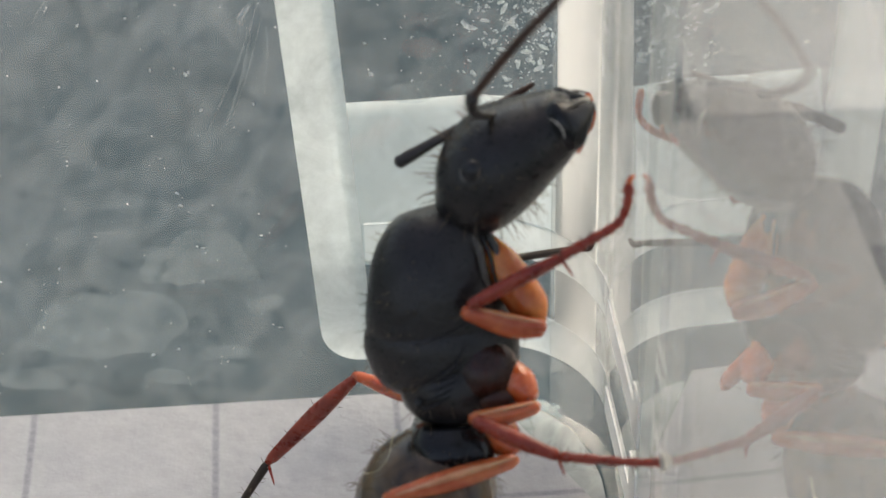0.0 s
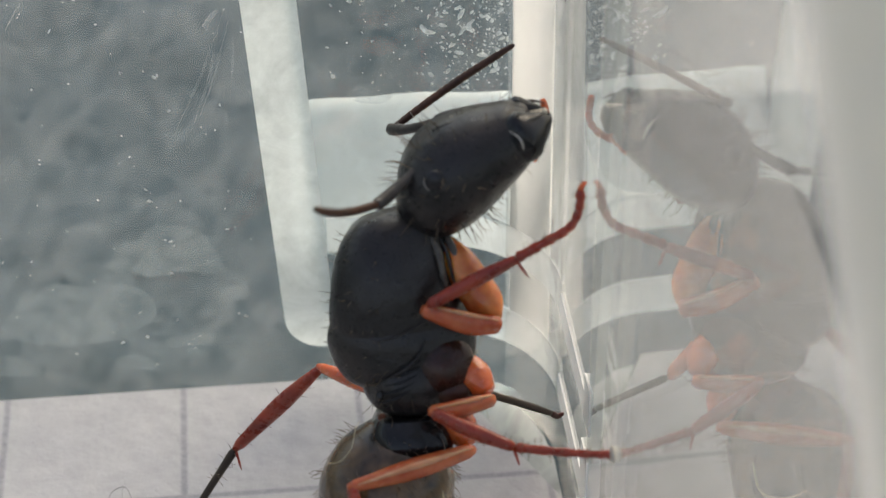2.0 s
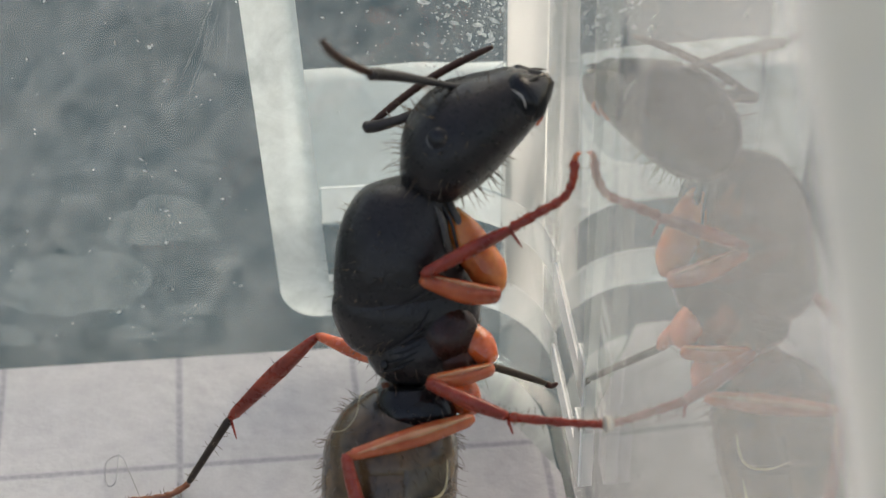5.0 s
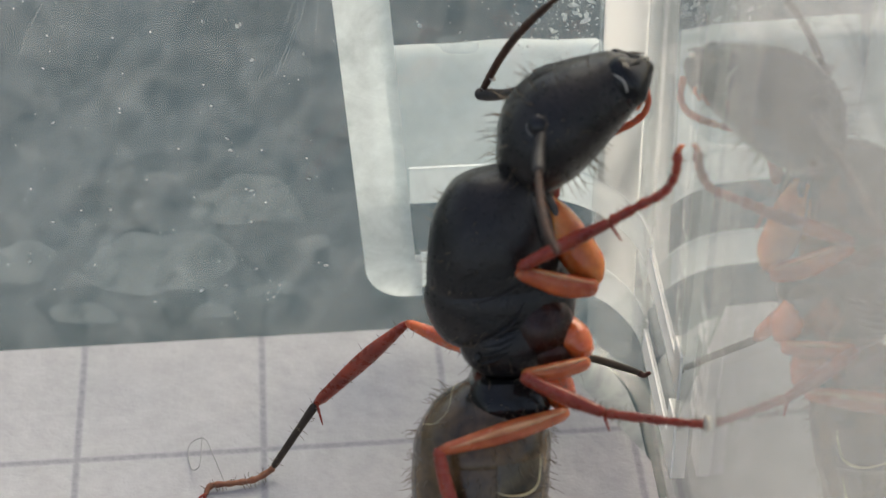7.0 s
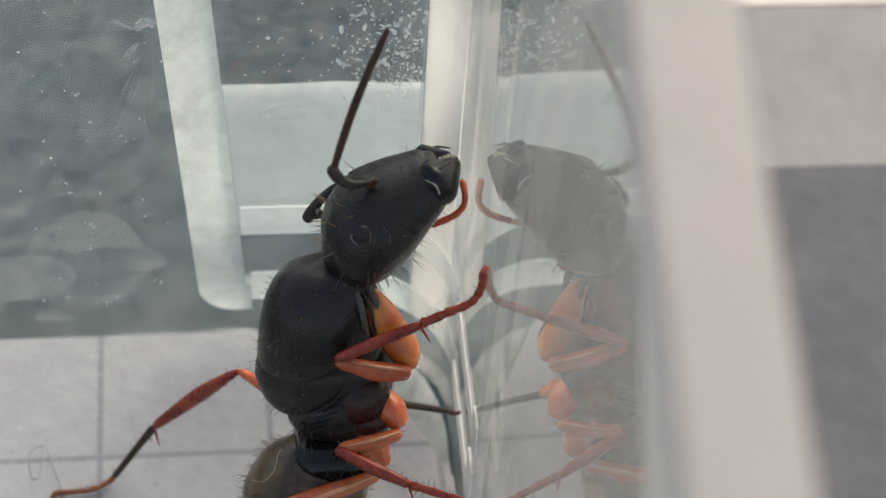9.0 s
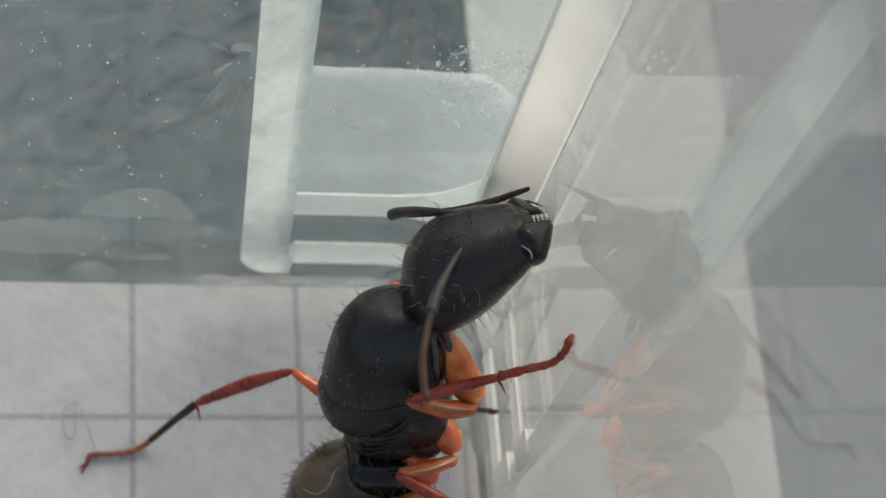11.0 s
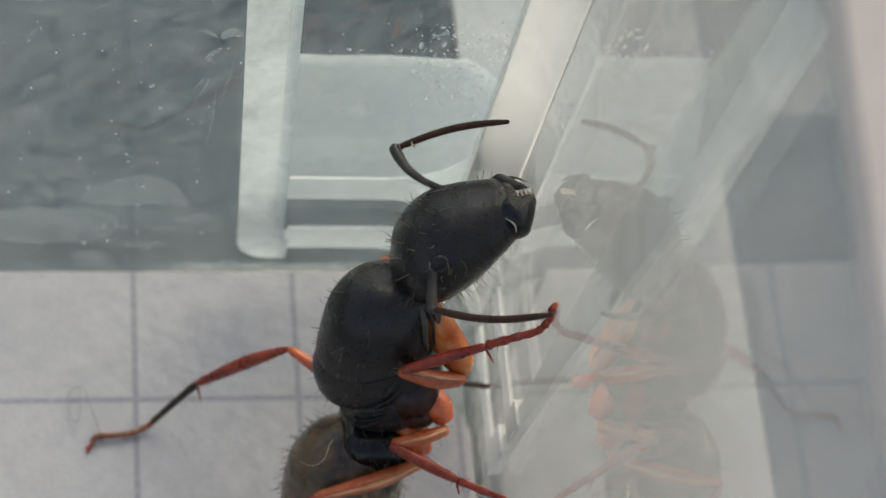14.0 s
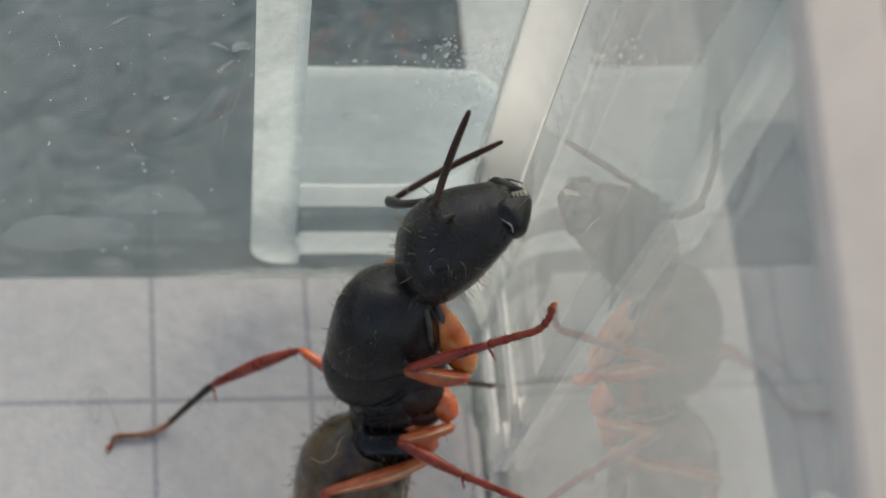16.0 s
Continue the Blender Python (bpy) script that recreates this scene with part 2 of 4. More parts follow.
ADDED_PALE_CARD = cuticle("pale_card", (0.42, 0.42, 0.41), (0.48, 0.48, 0.465), 0.9, 0.5, 0.05)
GREY_CARD = cuticle("grey_card", (0.29, 0.30, 0.297), (0.33, 0.34, 0.337), 0.9, 0.5, 0.05)
FIBRE = cuticle("grey_fibre", (0.24, 0.235, 0.23), (0.32, 0.315, 0.31), 0.8, 3.0, 0.0)
AMBER_FOOT = cuticle("amber_brown_cuticle", (0.13, 0.045, 0.024), (0.26, 0.105, 0.055), 0.3, 6.0, 0.02, 0, 0.3)
BLUE_CARD = cuticle("blue_grey_card", (0.058, 0.069, 0.081), (0.074, 0.086, 0.098), 0.9, 0.5, 0.05)
WHITE_CARD = cuticle("white_card", (0.165, 0.175, 0.178), (0.19, 0.20, 0.203), 0.9, 0.5, 0.05)


# ---- mesh helpers (millimetres in, metres out) ----
def link(name, bm, mat, parent=None, label="", smooth=True):
    for v in bm.verts:
        v.co *= MM
    me = bpy.data.meshes.new(name)
    bm.normal_update()
    bm.to_mesh(me)
    bm.free()
    if smooth:
        for f in me.polygons:
            f.use_smooth = True
    me.materials.append(mat)
    ob = new(name, me)
    if parent is not None:
        ob.parent = parent
    return tagged(ob, label=label)


def part(name, bm, mat, parent, label="", smooth=True):
    return link(name, bm, mat, parent, label, smooth)


def rings(bm, loops, close=True):
    """Skins a row of equal loops of points and closes both ends."""
    made = [[bm.verts.new(p) for p in loop] for loop in loops]
    k = len(made[0])
    for a, b in zip(made, made[1:]):
        for i in range(k):
            bm.faces.new((a[i], a[(i + 1) % k], b[(i + 1) % k], b[i]))
    if close:
        for loop in (made[0], made[-1]):
            c = bm.verts.new(sum((v.co for v in loop), Vector()) / k)
            for i in range(k):
                bm.faces.new((loop[i], loop[(i + 1) % k], c))
    bmesh.ops.recalc_face_normals(bm, faces=bm.faces)
    return bm


def smooth_at(xs, ys, x):
    """Smooth interpolation through a few control values."""
    i = max(0, min(len(xs) - 2, int(np.searchsorted(xs, x)) - 1))
    h = xs[i + 1] - xs[i]
    s = min(1.0, max(0.0, (x - xs[i]) / h))

    def slope(j):
        a, b = max(0, j - 1), min(len(xs) - 1, j + 1)
        return (ys[b] - ys[a]) / (xs[b] - xs[a])

    return ((2 * s**3 - 3 * s**2 + 1) * ys[i] + (s**3 - 2 * s**2 + s) * h * slope(i)
            + (3 * s**2 - 2 * s**3) * ys[i + 1] + (s**3 - s**2) * h * slope(i + 1))


def body(stations, count=30, around=32, power=2.3, place=None):
    """A rounded body along its own axis. stations: along, low edge, high edge, half width."""
    st = np.array(sorted(stations))
    loops = []
    for i in range(count + 1):
        # closer rings at both ends
        s = st[0, 0] + (st[-1, 0] - st[0, 0]) * (0.5 - 0.5 * math.cos(math.pi * i / count))
        lo, hi, w = (smooth_at(st[:, 0], st[:, k], s) for k in (1, 2, 3))
        c, r = (lo + hi) / 2, max(0.01, (hi - lo) / 2)
        loop = []
        for j in range(around):
            a = 2 * math.pi * j / around
            ca, sa = math.cos(a), math.sin(a)
            q = (c + r * math.copysign(abs(ca) ** (2 / power), ca), s, max(0.01, w) * math.copysign(abs(sa) ** (2 / power), sa))
            loop.append(place(q) if place else q)
        loops.append(loop)
    return rings(bmesh.new(), loops)


def limb(points, radii, around=12, flat=1.0, steps=6, knobs=0.0):
    """A tapered, slightly flattened tube through points."""
    pts = [Vector(p) for p in points]
    path, rad = [], []
    for k in range(len(pts) - 1):
        p0, p1, p2, p3 = pts[max(0, k - 1)], pts[k], pts[k + 1], pts[min(len(pts) - 1, k + 2)]
        for i in range(steps + (k == len(pts) - 2)):
            s = i / steps
            path.append(0.5 * ((2 * p1) + (p2 - p0) * s + (2 * p0 - 5 * p1 + 4 * p2 - p3) * s * s + (3 * p1 - p0 - 3 * p2 + p3) * s**3))
            rad.append(radii[k] + (radii[k + 1] - radii[k]) * (3 * s * s - 2 * s**3))
    loops, side = [], None
    for i, p in enumerate(path):
        d = (path[min(i + 1, len(path) - 1)] - path[max(i - 1, 0)]).normalized()
        side = (side or d.orthogonal()) - d * (side or d.orthogonal()).dot(d)
        side.normalize()
        up = d.cross(side)
        r = rad[i] * (1 + knobs * math.sin(i * 2.1))
        if i in (0, len(path) - 1):
            r *= 0.6
        loops.append([p + side * (r * math.cos(2 * math.pi * j / around)) + up * (r * flat * math.sin(2 * math.pi * j / around)) for j in range(around)])
    return rings(bmesh.new(), loops)


def ball(centre, radii, seg=20, turn=None):
    bm = bmesh.new()
    bmesh.ops.create_uvsphere(bm, u_segments=seg, v_segments=seg // 2 + 2, radius=1.0)
    m = Matrix.Translation(centre) @ (turn or Matrix()) @ Matrix.Diagonal((*radii, 1))
    bm.transform(m)
    return bm


def slab(x0, x1, y0, y1, z0, z1, round_mm=0.0, lean=None):
    """A block with bevelled edges; lean moves a point by its height."""
    bm = bmesh.new()
    bmesh.ops.create_cube(bm, size=1.0)
    for v in bm.verts:
        v.co = Vector((x0 + (v.co.x + 0.5) * (x1 - x0), y0 + (v.co.y + 0.5) * (y1 - y0), z0 + (v.co.z + 0.5) * (z1 - z0)))
    if round_mm:
        bmesh.ops.bevel(bm, geom=list(bm.edges), offset=round_mm, segments=3, affect="EDGES", profile=0.6)
    if lean:
        for v in bm.verts:
            v.co += Vector(lean) * v.co.z
    return bm


def prism(outline, z0, z1, backed=True):
    """An upright block over an outline in x and y."""
    bm = bmesh.new()
    a = [bm.verts.new((x, y, z0)) for x, y in outline]
    b = [bm.verts.new((x, y, z1)) for x, y in outline]
    bm.faces.new(a[::-1])
    if backed:
        bm.faces.new(b)
    for i in range(len(a)):
        j = (i + 1) % len(a)
        bm.faces.new((a[i], a[j], b[j], b[i]))
    bmesh.ops.recalc_face_normals(bm, faces=bm.faces)
    return bm


def on_back(bm, y):
    """Turns a block drawn flat (x, height) with its thickness in z so that it stands against the back wall at y."""
    for v in bm.verts:
        x, z, d = v.co
        v.co = Vector((x, y + d + 0.06 * z, z))
    return bm


def rounded(x0, x1, z0, z1, r, steps=6):
    out = []
    for cx, cz, a0 in ((x1 - r, z1 - r, 0), (x0 + r, z1 - r, 90), (x0 + r, z0 + r, 180), (x1 - r, z0 + r, 270)):
        out += [(cx + r * math.cos(radians(a0 + 90 * i / steps)), cz + r * math.sin(radians(a0 + 90 * i / steps))) for i in range(steps + 1)]
    return out


# ---- the table and the papers ----
table = link("ground", slab(-600, 600, -400, 400, -26, -1.2, 2.0), SLATE, smooth=False)
tagged(table, "dark slate-grey matt tabletop", "tabletop", kind="structure")
card = link("white_card", slab(20.53, 52, 11.0, 18.6, -1.195, -1.0), WHITE_CARD, smooth=False)
tagged(card, "white sheet of card lying on the tabletop", "card")
# added pale surface that brightens what shows past the side wall
far_card = link("pale_card", slab(16.5, 60, 18.7, 34, -1.195, -1.0), ADDED_PALE_CARD, smooth=False)
tagged(far_card, "pale grey card added behind the others to brighten the view past the box", "card")
# grey and blue cards: added surfaces, toned to fit the camera's view
strip = link("grey_card", slab(11.5, 20.5, -25, 18.6, -1.195, -1.0), GREY_CARD, smooth=False)
tagged(strip, "light grey strip of card added beside the box", "card")
sheet = link("blue_card", slab(20.53, 52, -44, 10.97, -1.195, -1.0), BLUE_CARD, smooth=False)
tagged(sheet, "blue-grey sheet of card added on the tabletop", "card")
paper = link("squared_paper", prism([(-18.6, -27.6), (10.35, -27.6), (10.35, -1.2), (7.5, 4.3), (-18.6, 4.3)], -0.12, 0.0), PAPER, smooth=False)
tagged(paper, "white squared paper with one cut corner, lining the box", "paper")


fibre = link("fibre", limb([(-1.0, -1.3, 0.05), (-1.35, -0.3, 0.25), (-1.6, 0.35, 0.2), (-2.0, 0.2, 0.1), (-1.95, -0.55, 0.06), (-1.7, -0.7, 0.3), (-1.65, 0.5, 0.15)], [0.014] * 7, 6), FIBRE)
tagged(fibre, "pale curled fibre lying on the paper", "fibre")

# ---- the plastic box ----
R_CORNER = 3.0  # the upright corners are rounded
CX, CY = 10.42 - R_CORNER, 4.34 - R_CORNER
LEAN_0, LEAN = 0.06, 0.031  # the side wall leans in a little towards the top


def along(x_from, y_to, a_from=90.0, a_to=0.0, steps=14):
    """The inner face in plan: along the back wall from x_from, round the corner, and down the side wall to y_to. Places with outward normals."""
    out = []
    if x_from is not None:
        out += [(x_from + (CX - x_from) * i / 8, 4.34, 0.0, 1.0) for i in range(8)]
    for i in range(steps + 1):
        a = radians(a_from + (a_to - a_from) * i / steps)
        out.append((CX + R_CORNER * math.cos(a), CY + R_CORNER * math.sin(a), math.cos(a), math.sin(a)))
    if y_to is not None:
        out += [(10.42, CY + (y_to - CY) * (i + 1) / 8, 1.0, 0.0) for i in range(8)]
    return out


def sweep(path, d0, d1, z0, z1, soft=0.0, backed=True):
    """A band that follows the inner face, from d0 to d1 outward of it and from z0 to z1, leaning out with the back wall."""
    loops = []
    e = soft
    for x, y, nx, ny in path:
        sec = [(d0 + e, z0), (d1, z0), (d1, z1), (d0 + e, z1), (d0, z1 - e), (d0, z0 + e)] if e else [(d0, z0), (d1, z0), (d1, z1), (d0, z1)]
        loops.append([(x + nx * (d + LEAN_0 - LEAN * z), y + ny * (d + 0.06 * z), z) for d, z in sec])
    bm = bmesh.new()
    made = [[bm.verts.new(p) for p in loop] for loop in loops]
    k = len(made[0])
    for p, q in zip(made, made[1:]):
        for i in range(k):
            if backed or i != 1:
                bm.faces.new((p[i], p[(i + 1) % k], q[(i + 1) % k], q[i]))
    bm.faces.new(made[0]), bm.faces.new(made[-1])
    bmesh.ops.recalc_face_normals(bm, faces=bm.faces)
    return bm


def sweep_under(path, d0, d1, z0, top):
    """A band as sweep makes it, whose upper edge follows top(share of the way)."""
    bm, made = bmesh.new(), []
    for i, (x, y, nx, ny) in enumerate(path):
        sec = [(d0, z0), (d1, z0), (d1, top(i / (len(path) - 1))), (d0, top(i / (len(path) - 1)))]
        made.append([bm.verts.new((x + nx * (d + LEAN_0 - LEAN * z), y + ny * (d + 0.06 * z), z)) for d, z in sec])
    for p, q in zip(made, made[1:]):
        for i in range(4):
            bm.faces.new((p[i], p[(i + 1) % 4], q[(i + 1) % 4], q[i]))
    bm.faces.new(made[0]), bm.faces.new(made[-1])
    bmesh.ops.recalc_face_normals(bm, faces=bm.faces)
    return bm


def side_block(outline, d0, d1):
    """A block in the side wall over an outline of (depth, height), from d0 to d1 outward of its inner face."""
    bm = prism(outline, d0, d1, True)
    for v in bm.verts:
        y, z, d = v.co
        v.co = Vector((10.42 + LEAN_0 - LEAN * z + d, y, z))
    bmesh.ops.recalc_face_normals(bm, faces=bm.faces)
    return bm


def l_shape():
    """The upright rib, leaning a little, with its rounded foot."""
    r, out = 1.1, [(1.15, 29.0), (2.6, 29.0), (4.42, 2.7), (4.6, 2.7), (4.6, 1.5)]
    for i in range(9):
        a = radians(270 - 90 * i / 8)
        out.append((3.02 + r + r * math.cos(a), 1.5 + r + r * math.sin(a)))
    return prism(out, -0.35, -0.02, False)


def shelf():
    """A milky panel that slopes outward and up from the upper bar to a rounded top edge."""
    bm = bmesh.new()
    rows = []
    for i in range(13):
        k = i / 12
        z, d = 3.8 + 3.6 * k, 0.85 + 2.2 * k
        inset = 1.3 * (max(0.0, k - 0.55) / 0.45) ** 3
        sag = 0.05 * math.sin(7 * k)
        rows.append([(3.4 + (7.6 - inset) * j / 10, 4.34 + 0.06 * z + d, z + sag * math.sin(j * 1.3) + (0.1 * math.sin(math.pi * j / 10) if i == 12 else 0)) for j in range(11)])
    up = [[bm.verts.new(p) for p in r] for r in rows]
    lo = [[bm.verts.new((p[0], p[1] + 0.12, p[2] - 0.14)) for p in r] for r in rows]
    for g in (up, lo):
        for p, q in zip(g, g[1:]):
            for j in range(10):
                bm.faces.new((p[j], p[j + 1], q[j + 1], q[j]))
    rim = [(0, j) for j in range(10)] + [(i, 10) for i in range(12)] + [(12, j) for j in range(10, 0, -1)] + [(i, 0) for i in range(12, 0, -1)]
    for (a, b), (c, d) in zip(rim, rim[1:] + rim[:1]):
        bm.faces.new((up[a][b], up[c][d], lo[c][d], lo[a][b]))
    bmesh.ops.recalc_face_normals(bm, faces=bm.faces)
    return bm


def blotch(cx, cz, rx, rz, seed, flat=1.0, count=40):
    """A dried drop: an uneven round patch, cut flat below where flat is under 1."""
    rnd, out = random.Random(seed), []
    ph = [rnd.uniform(0, 6.28) for _ in range(6)]
    for i in range(count):
        a = 2 * math.pi * i / count
        k = 1 + sum(0.15 / (n + 1) * math.sin((n + 2) * a + ph[n]) for n in range(6)) + rnd.uniform(-0.045, 0.045)
        x, z = rx * k * math.cos(a), rz * k * math.sin(a)
        z = max(z, -rz * flat + 0.06 * rz * math.sin(5 * a + ph[0]))
        out.append((cx + x, cz + z))
    return out


def specks(rng, count, x0, x1, z0, z1, small, large, streak=1.0, gather=False):
    """Dust and crystals on the back wall, each a tiny uneven flake; one object."""
    bm = bmesh.new()
    for _ in range(count):
        cx, cz = (rng.triangular(x0, x1, x0 + 0.75 * (x1 - x0)), rng.triangular(z0, z1)) if gather else (rng.uniform(x0, x1), rng.uniform(z0, z1))
        r = small * (large / small) ** (rng.random() ** 3)
        tilt, ratio, k = rng.uniform(0, 3.14), rng.uniform(1.0, 2.2) * streak, rng.randint(5, 7)
        ring = []
        for i in range(k):
            a = 2 * math.pi * i / k
            px, pz = r * ratio * math.cos(a) * rng.uniform(0.7, 1.2), r * math.sin(a) * rng.uniform(0.7, 1.2)
            ring.append((cx + px * math.cos(tilt) - pz * math.sin(tilt), cz + px * math.sin(tilt) + pz * math.cos(tilt)))
        low = [bm.verts.new((x, z, -0.025)) for x, z in ring]
        top = bm.verts.new((cx, cz, -0.06 - r * 0.3))
        for i in range(k):
            bm.faces.new((low[i], low[(i + 1) % k], top))
    return bm


def scratch(x0, z0, x1, z1, wide):
    dx, dz = x1 - x0, z1 - z0
    n = math.hypot(dx, dz)
    nx, nz = -dz / n * wide, dx / n * wide
    mx, mz = (x0 + x1) / 2 + nx * 3, (z0 + z1) / 2 + nz * 3
    return prism([(x0, z0), (mx - nx, mz - nz), (x1, z1), (mx + nx, mz + nz)], -0.035, -0.022)


def plastic_box():
    box = new("plastic_box")
    tagged(box, "small clear plastic box, scratched and water-stained", "box")
    H = 31.0
    part("box_floor", prism([(-19, -28), (10.38, -28), (10.38, -1.25), (7.55, 4.3), (-19, 4.3)], -0.85, -0.16), BASE, box, "clear plastic base", False)
    part("back_wall", sweep(along(-19, None, 90, 52, 38), 0.0, 0.75, -0.9, H - 0.35), WALL, box, "clear wall with dried water marks", False)
    back = box.children[-1]
    back.data.materials.append(CLEAN)
    for face in back.data.polygons:
        face.material_index = 1 if face.normal.y > 0.3 else 0
    part("side_wall", sweep(along(None, -28.0, 52, 0, 52), 0.0, 0.5, -0.9, H - 0.35), SIDE, box, "clear glossy wall with a rounded corner", False)
    part("side_wall", slab(-19.8, -19.05, -28, 4.3, -0.15, H, 0.1), SIDE, box, "clear glossy wall", False)
    for x, y in ((-18.4, -27.2), (9.6, -27.2), (-18.4, 3.4)):
        part("foot", ball((x, y, -0.86), (0.6, 0.6, 0.34), 16), FROST, box, "small moulded foot")
    part("base_corner", prism([(10.3, -1.0), (7.75, 4.1), (8.3, 3.95), (9.2, 3.3), (9.8, 2.5), (10.15, 1.6), (10.3, 0.6)], -0.85, -0.2), HAZY_BASE, box, "hazy rounded corner of the base", False)
    # moulded frame, running round the corner
    part("frame_rib", on_back(l_shape(), 4.34), FROST, box, "frosted moulded rib with a rounded foot", False)
    part("rib_bead", on_back(prism([(2.28, 29.0), (2.58, 29.0), (4.4, 2.75), (4.1, 2.75)], -0.41, -0.355, False), 4.34), FROST, box, "raised bead along the rib", False)
    for x_from, z0, z1 in ((4.6, 1.5, 2.7), (4.3, 4.5, 5.65)):
        run = along(x_from, -2.9)
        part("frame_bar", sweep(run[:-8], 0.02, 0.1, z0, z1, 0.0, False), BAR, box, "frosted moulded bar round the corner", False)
        part("frame_bar", sweep(run[-9:], -0.03, 0.1, z0 + 0.1, z1 - 0.25, 0.0, False), LIT_BAR, box, "frosted bar along the side wall, its brightness painted in", False)
    part("bar_end", side_block([(-2.3, 1.5), (-3.15, 1.5), (-3.15, 3.6), (-2.3, 3.6)], -0.03, 0.34), LIT_BAR, box, "squared end of the lower bar", False)
    part("bar_end", side_block([(-2.45, 4.5), (-3.2, 4.5), (-3.2, 6.0), (-2.45, 6.0)], -0.03, 0.34), LIT_BAR, box, "squared end of the upper bar", False)
    part("frame_rib", sweep(along(None, None, 50, 20, 30), 0.03, 0.12, 1.5, 29.0, 0.0, False), CORNER, box, "frosted upright rib in the corner")
    # added hazy strip that brightens the corner beside the rib
    part("frame_rib", sweep(along(None, None, 19, 2, 17), 0.03, 0.12, 1.5, 29.0, 0.0, False), VEIL, box, "faint hazy strip added to brighten the corner")
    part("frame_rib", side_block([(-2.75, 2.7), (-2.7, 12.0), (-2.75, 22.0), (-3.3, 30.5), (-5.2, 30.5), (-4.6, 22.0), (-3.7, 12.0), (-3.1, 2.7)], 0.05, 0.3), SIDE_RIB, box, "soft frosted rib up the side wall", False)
    part("fillet", sweep_under(along(None, None, 90, 46), 0.04, 0.1, 5.66, lambda s: 5.7 + 3.4 * s ** 2.2), BAR, box, "rounded frosted fillet between bar and corner rib", False)
    part("frame_panel", shelf(), MILKY, box, "milky sloping panel behind the wall")
    edge = along(-19, None, 90, 40) + [(11.33 + 0.07 * y, y, 1.0, 0.0) for y in (-3.0, -6.0, -9.0, -12.0, -15.0, -18.0, -21.0, -24.2, -28.0)]
    part("rim", sweep(edge, -0.65, 0.95, H - 0.3, H + 0.3, 0.2), RIM, box, "creamy frosted rim", False)
    # side wall's upper front: three thin milky layers, placed to fit the camera's view
    for k in range(3):
        low = [(-13.0 - 0.5 * k, 28.2), (-16.3 - 0.5 * k, 25.2 + 0.35 * k), (-18.9 - 0.5 * k, 23.0 + 0.35 * k), (-21.1 - 0.5 * k, 20.8 + 0.35 * k), (-25.0, 17.3 + 0.35 * k), (-28.0, 14.8 + 0.35 * k)]
        part("cloudy_patch", side_block(low + [(-28.0, 30.4), (-14.0 - 0.5 * k, 30.4)], (-0.09, 0.06, 0.2)[k], (-0.03, 0.16, 0.3)[k]), PALE_PATCH, box, "milky layer in the side wall, placed to fit the camera's view", False)
    # dried drops and dirt on the back wall
    for cx, cz, rx, rz, seed, flat in ((-0.08, 4.55, 1.32, 1.35, 3, 0.3), (-2.6, 2.75, 1.7, 1.5, 8, 0.6), (0.55, 1.75, 0.55, 0.22, 5, 0.9), (-0.1, 1.7, 0.28, 0.2, 6, 0.9),
                                       (-1.3, 1.05, 0.6, 0.28, 11, 0.9), (-4.9, 1.2, 0.9, 0.4, 12, 0.9), (1.6, 3.3, 0.45, 0.3, 14, 1.0), (-6.4, 3.1, 0.9, 0.8, 15, 0.8), (5.6, 9.6, 0.6, 0.3, 19, 1.0)):
        part("water_mark", on_back(prism(blotch(cx, cz, rx, rz, seed, flat), -0.03, -0.021), 4.34), STAIN, box, "pale dried drop", False)
    for pts, r in (([(2.2, 12.95), (1.95, 13.05), (1.75, 12.9), (1.72, 12.75)], 0.10), ([(1.72, 12.3), (1.55, 12.1), (1.42, 11.9), (1.5, 11.75)], 0.09), ([(1.62, 12.8), (1.2, 13.1), (1.0, 13.0)], 0.04)):
        part("drip", limb([(x, 4.3 + 0.06 * z, z) for x, z in pts], [r * 0.6] + [r] * (len(pts) - 2) + [r * 0.4], 10, 0.4, 5, 0.2), BLOB, box, "pale dried drip")
    rng = random.Random(4)
    dust = part("dust", on_back(specks(rng, 300, -9, 2.6, 0.6, 18, 0.012, 0.05), 4.34), DUST, box, "white dust specks", False)
    crystals = part("crystal_crust", on_back(specks(rng, 380, 6.6, 9.75, 8.9, 14.2, 0.014, 0.085, 1.3, True), 4.34), DUST, box, "white crystal crust", False)
    fine_dust = part("dust", on_back(specks(rng, 90, 4.4, 9.6, 7.8, 14, 0.014, 0.07), 4.34), DUST, box, "white dust specks", False)
    for o in (dust, crystals, fine_dust):
        tagged(o, kind="stuff")
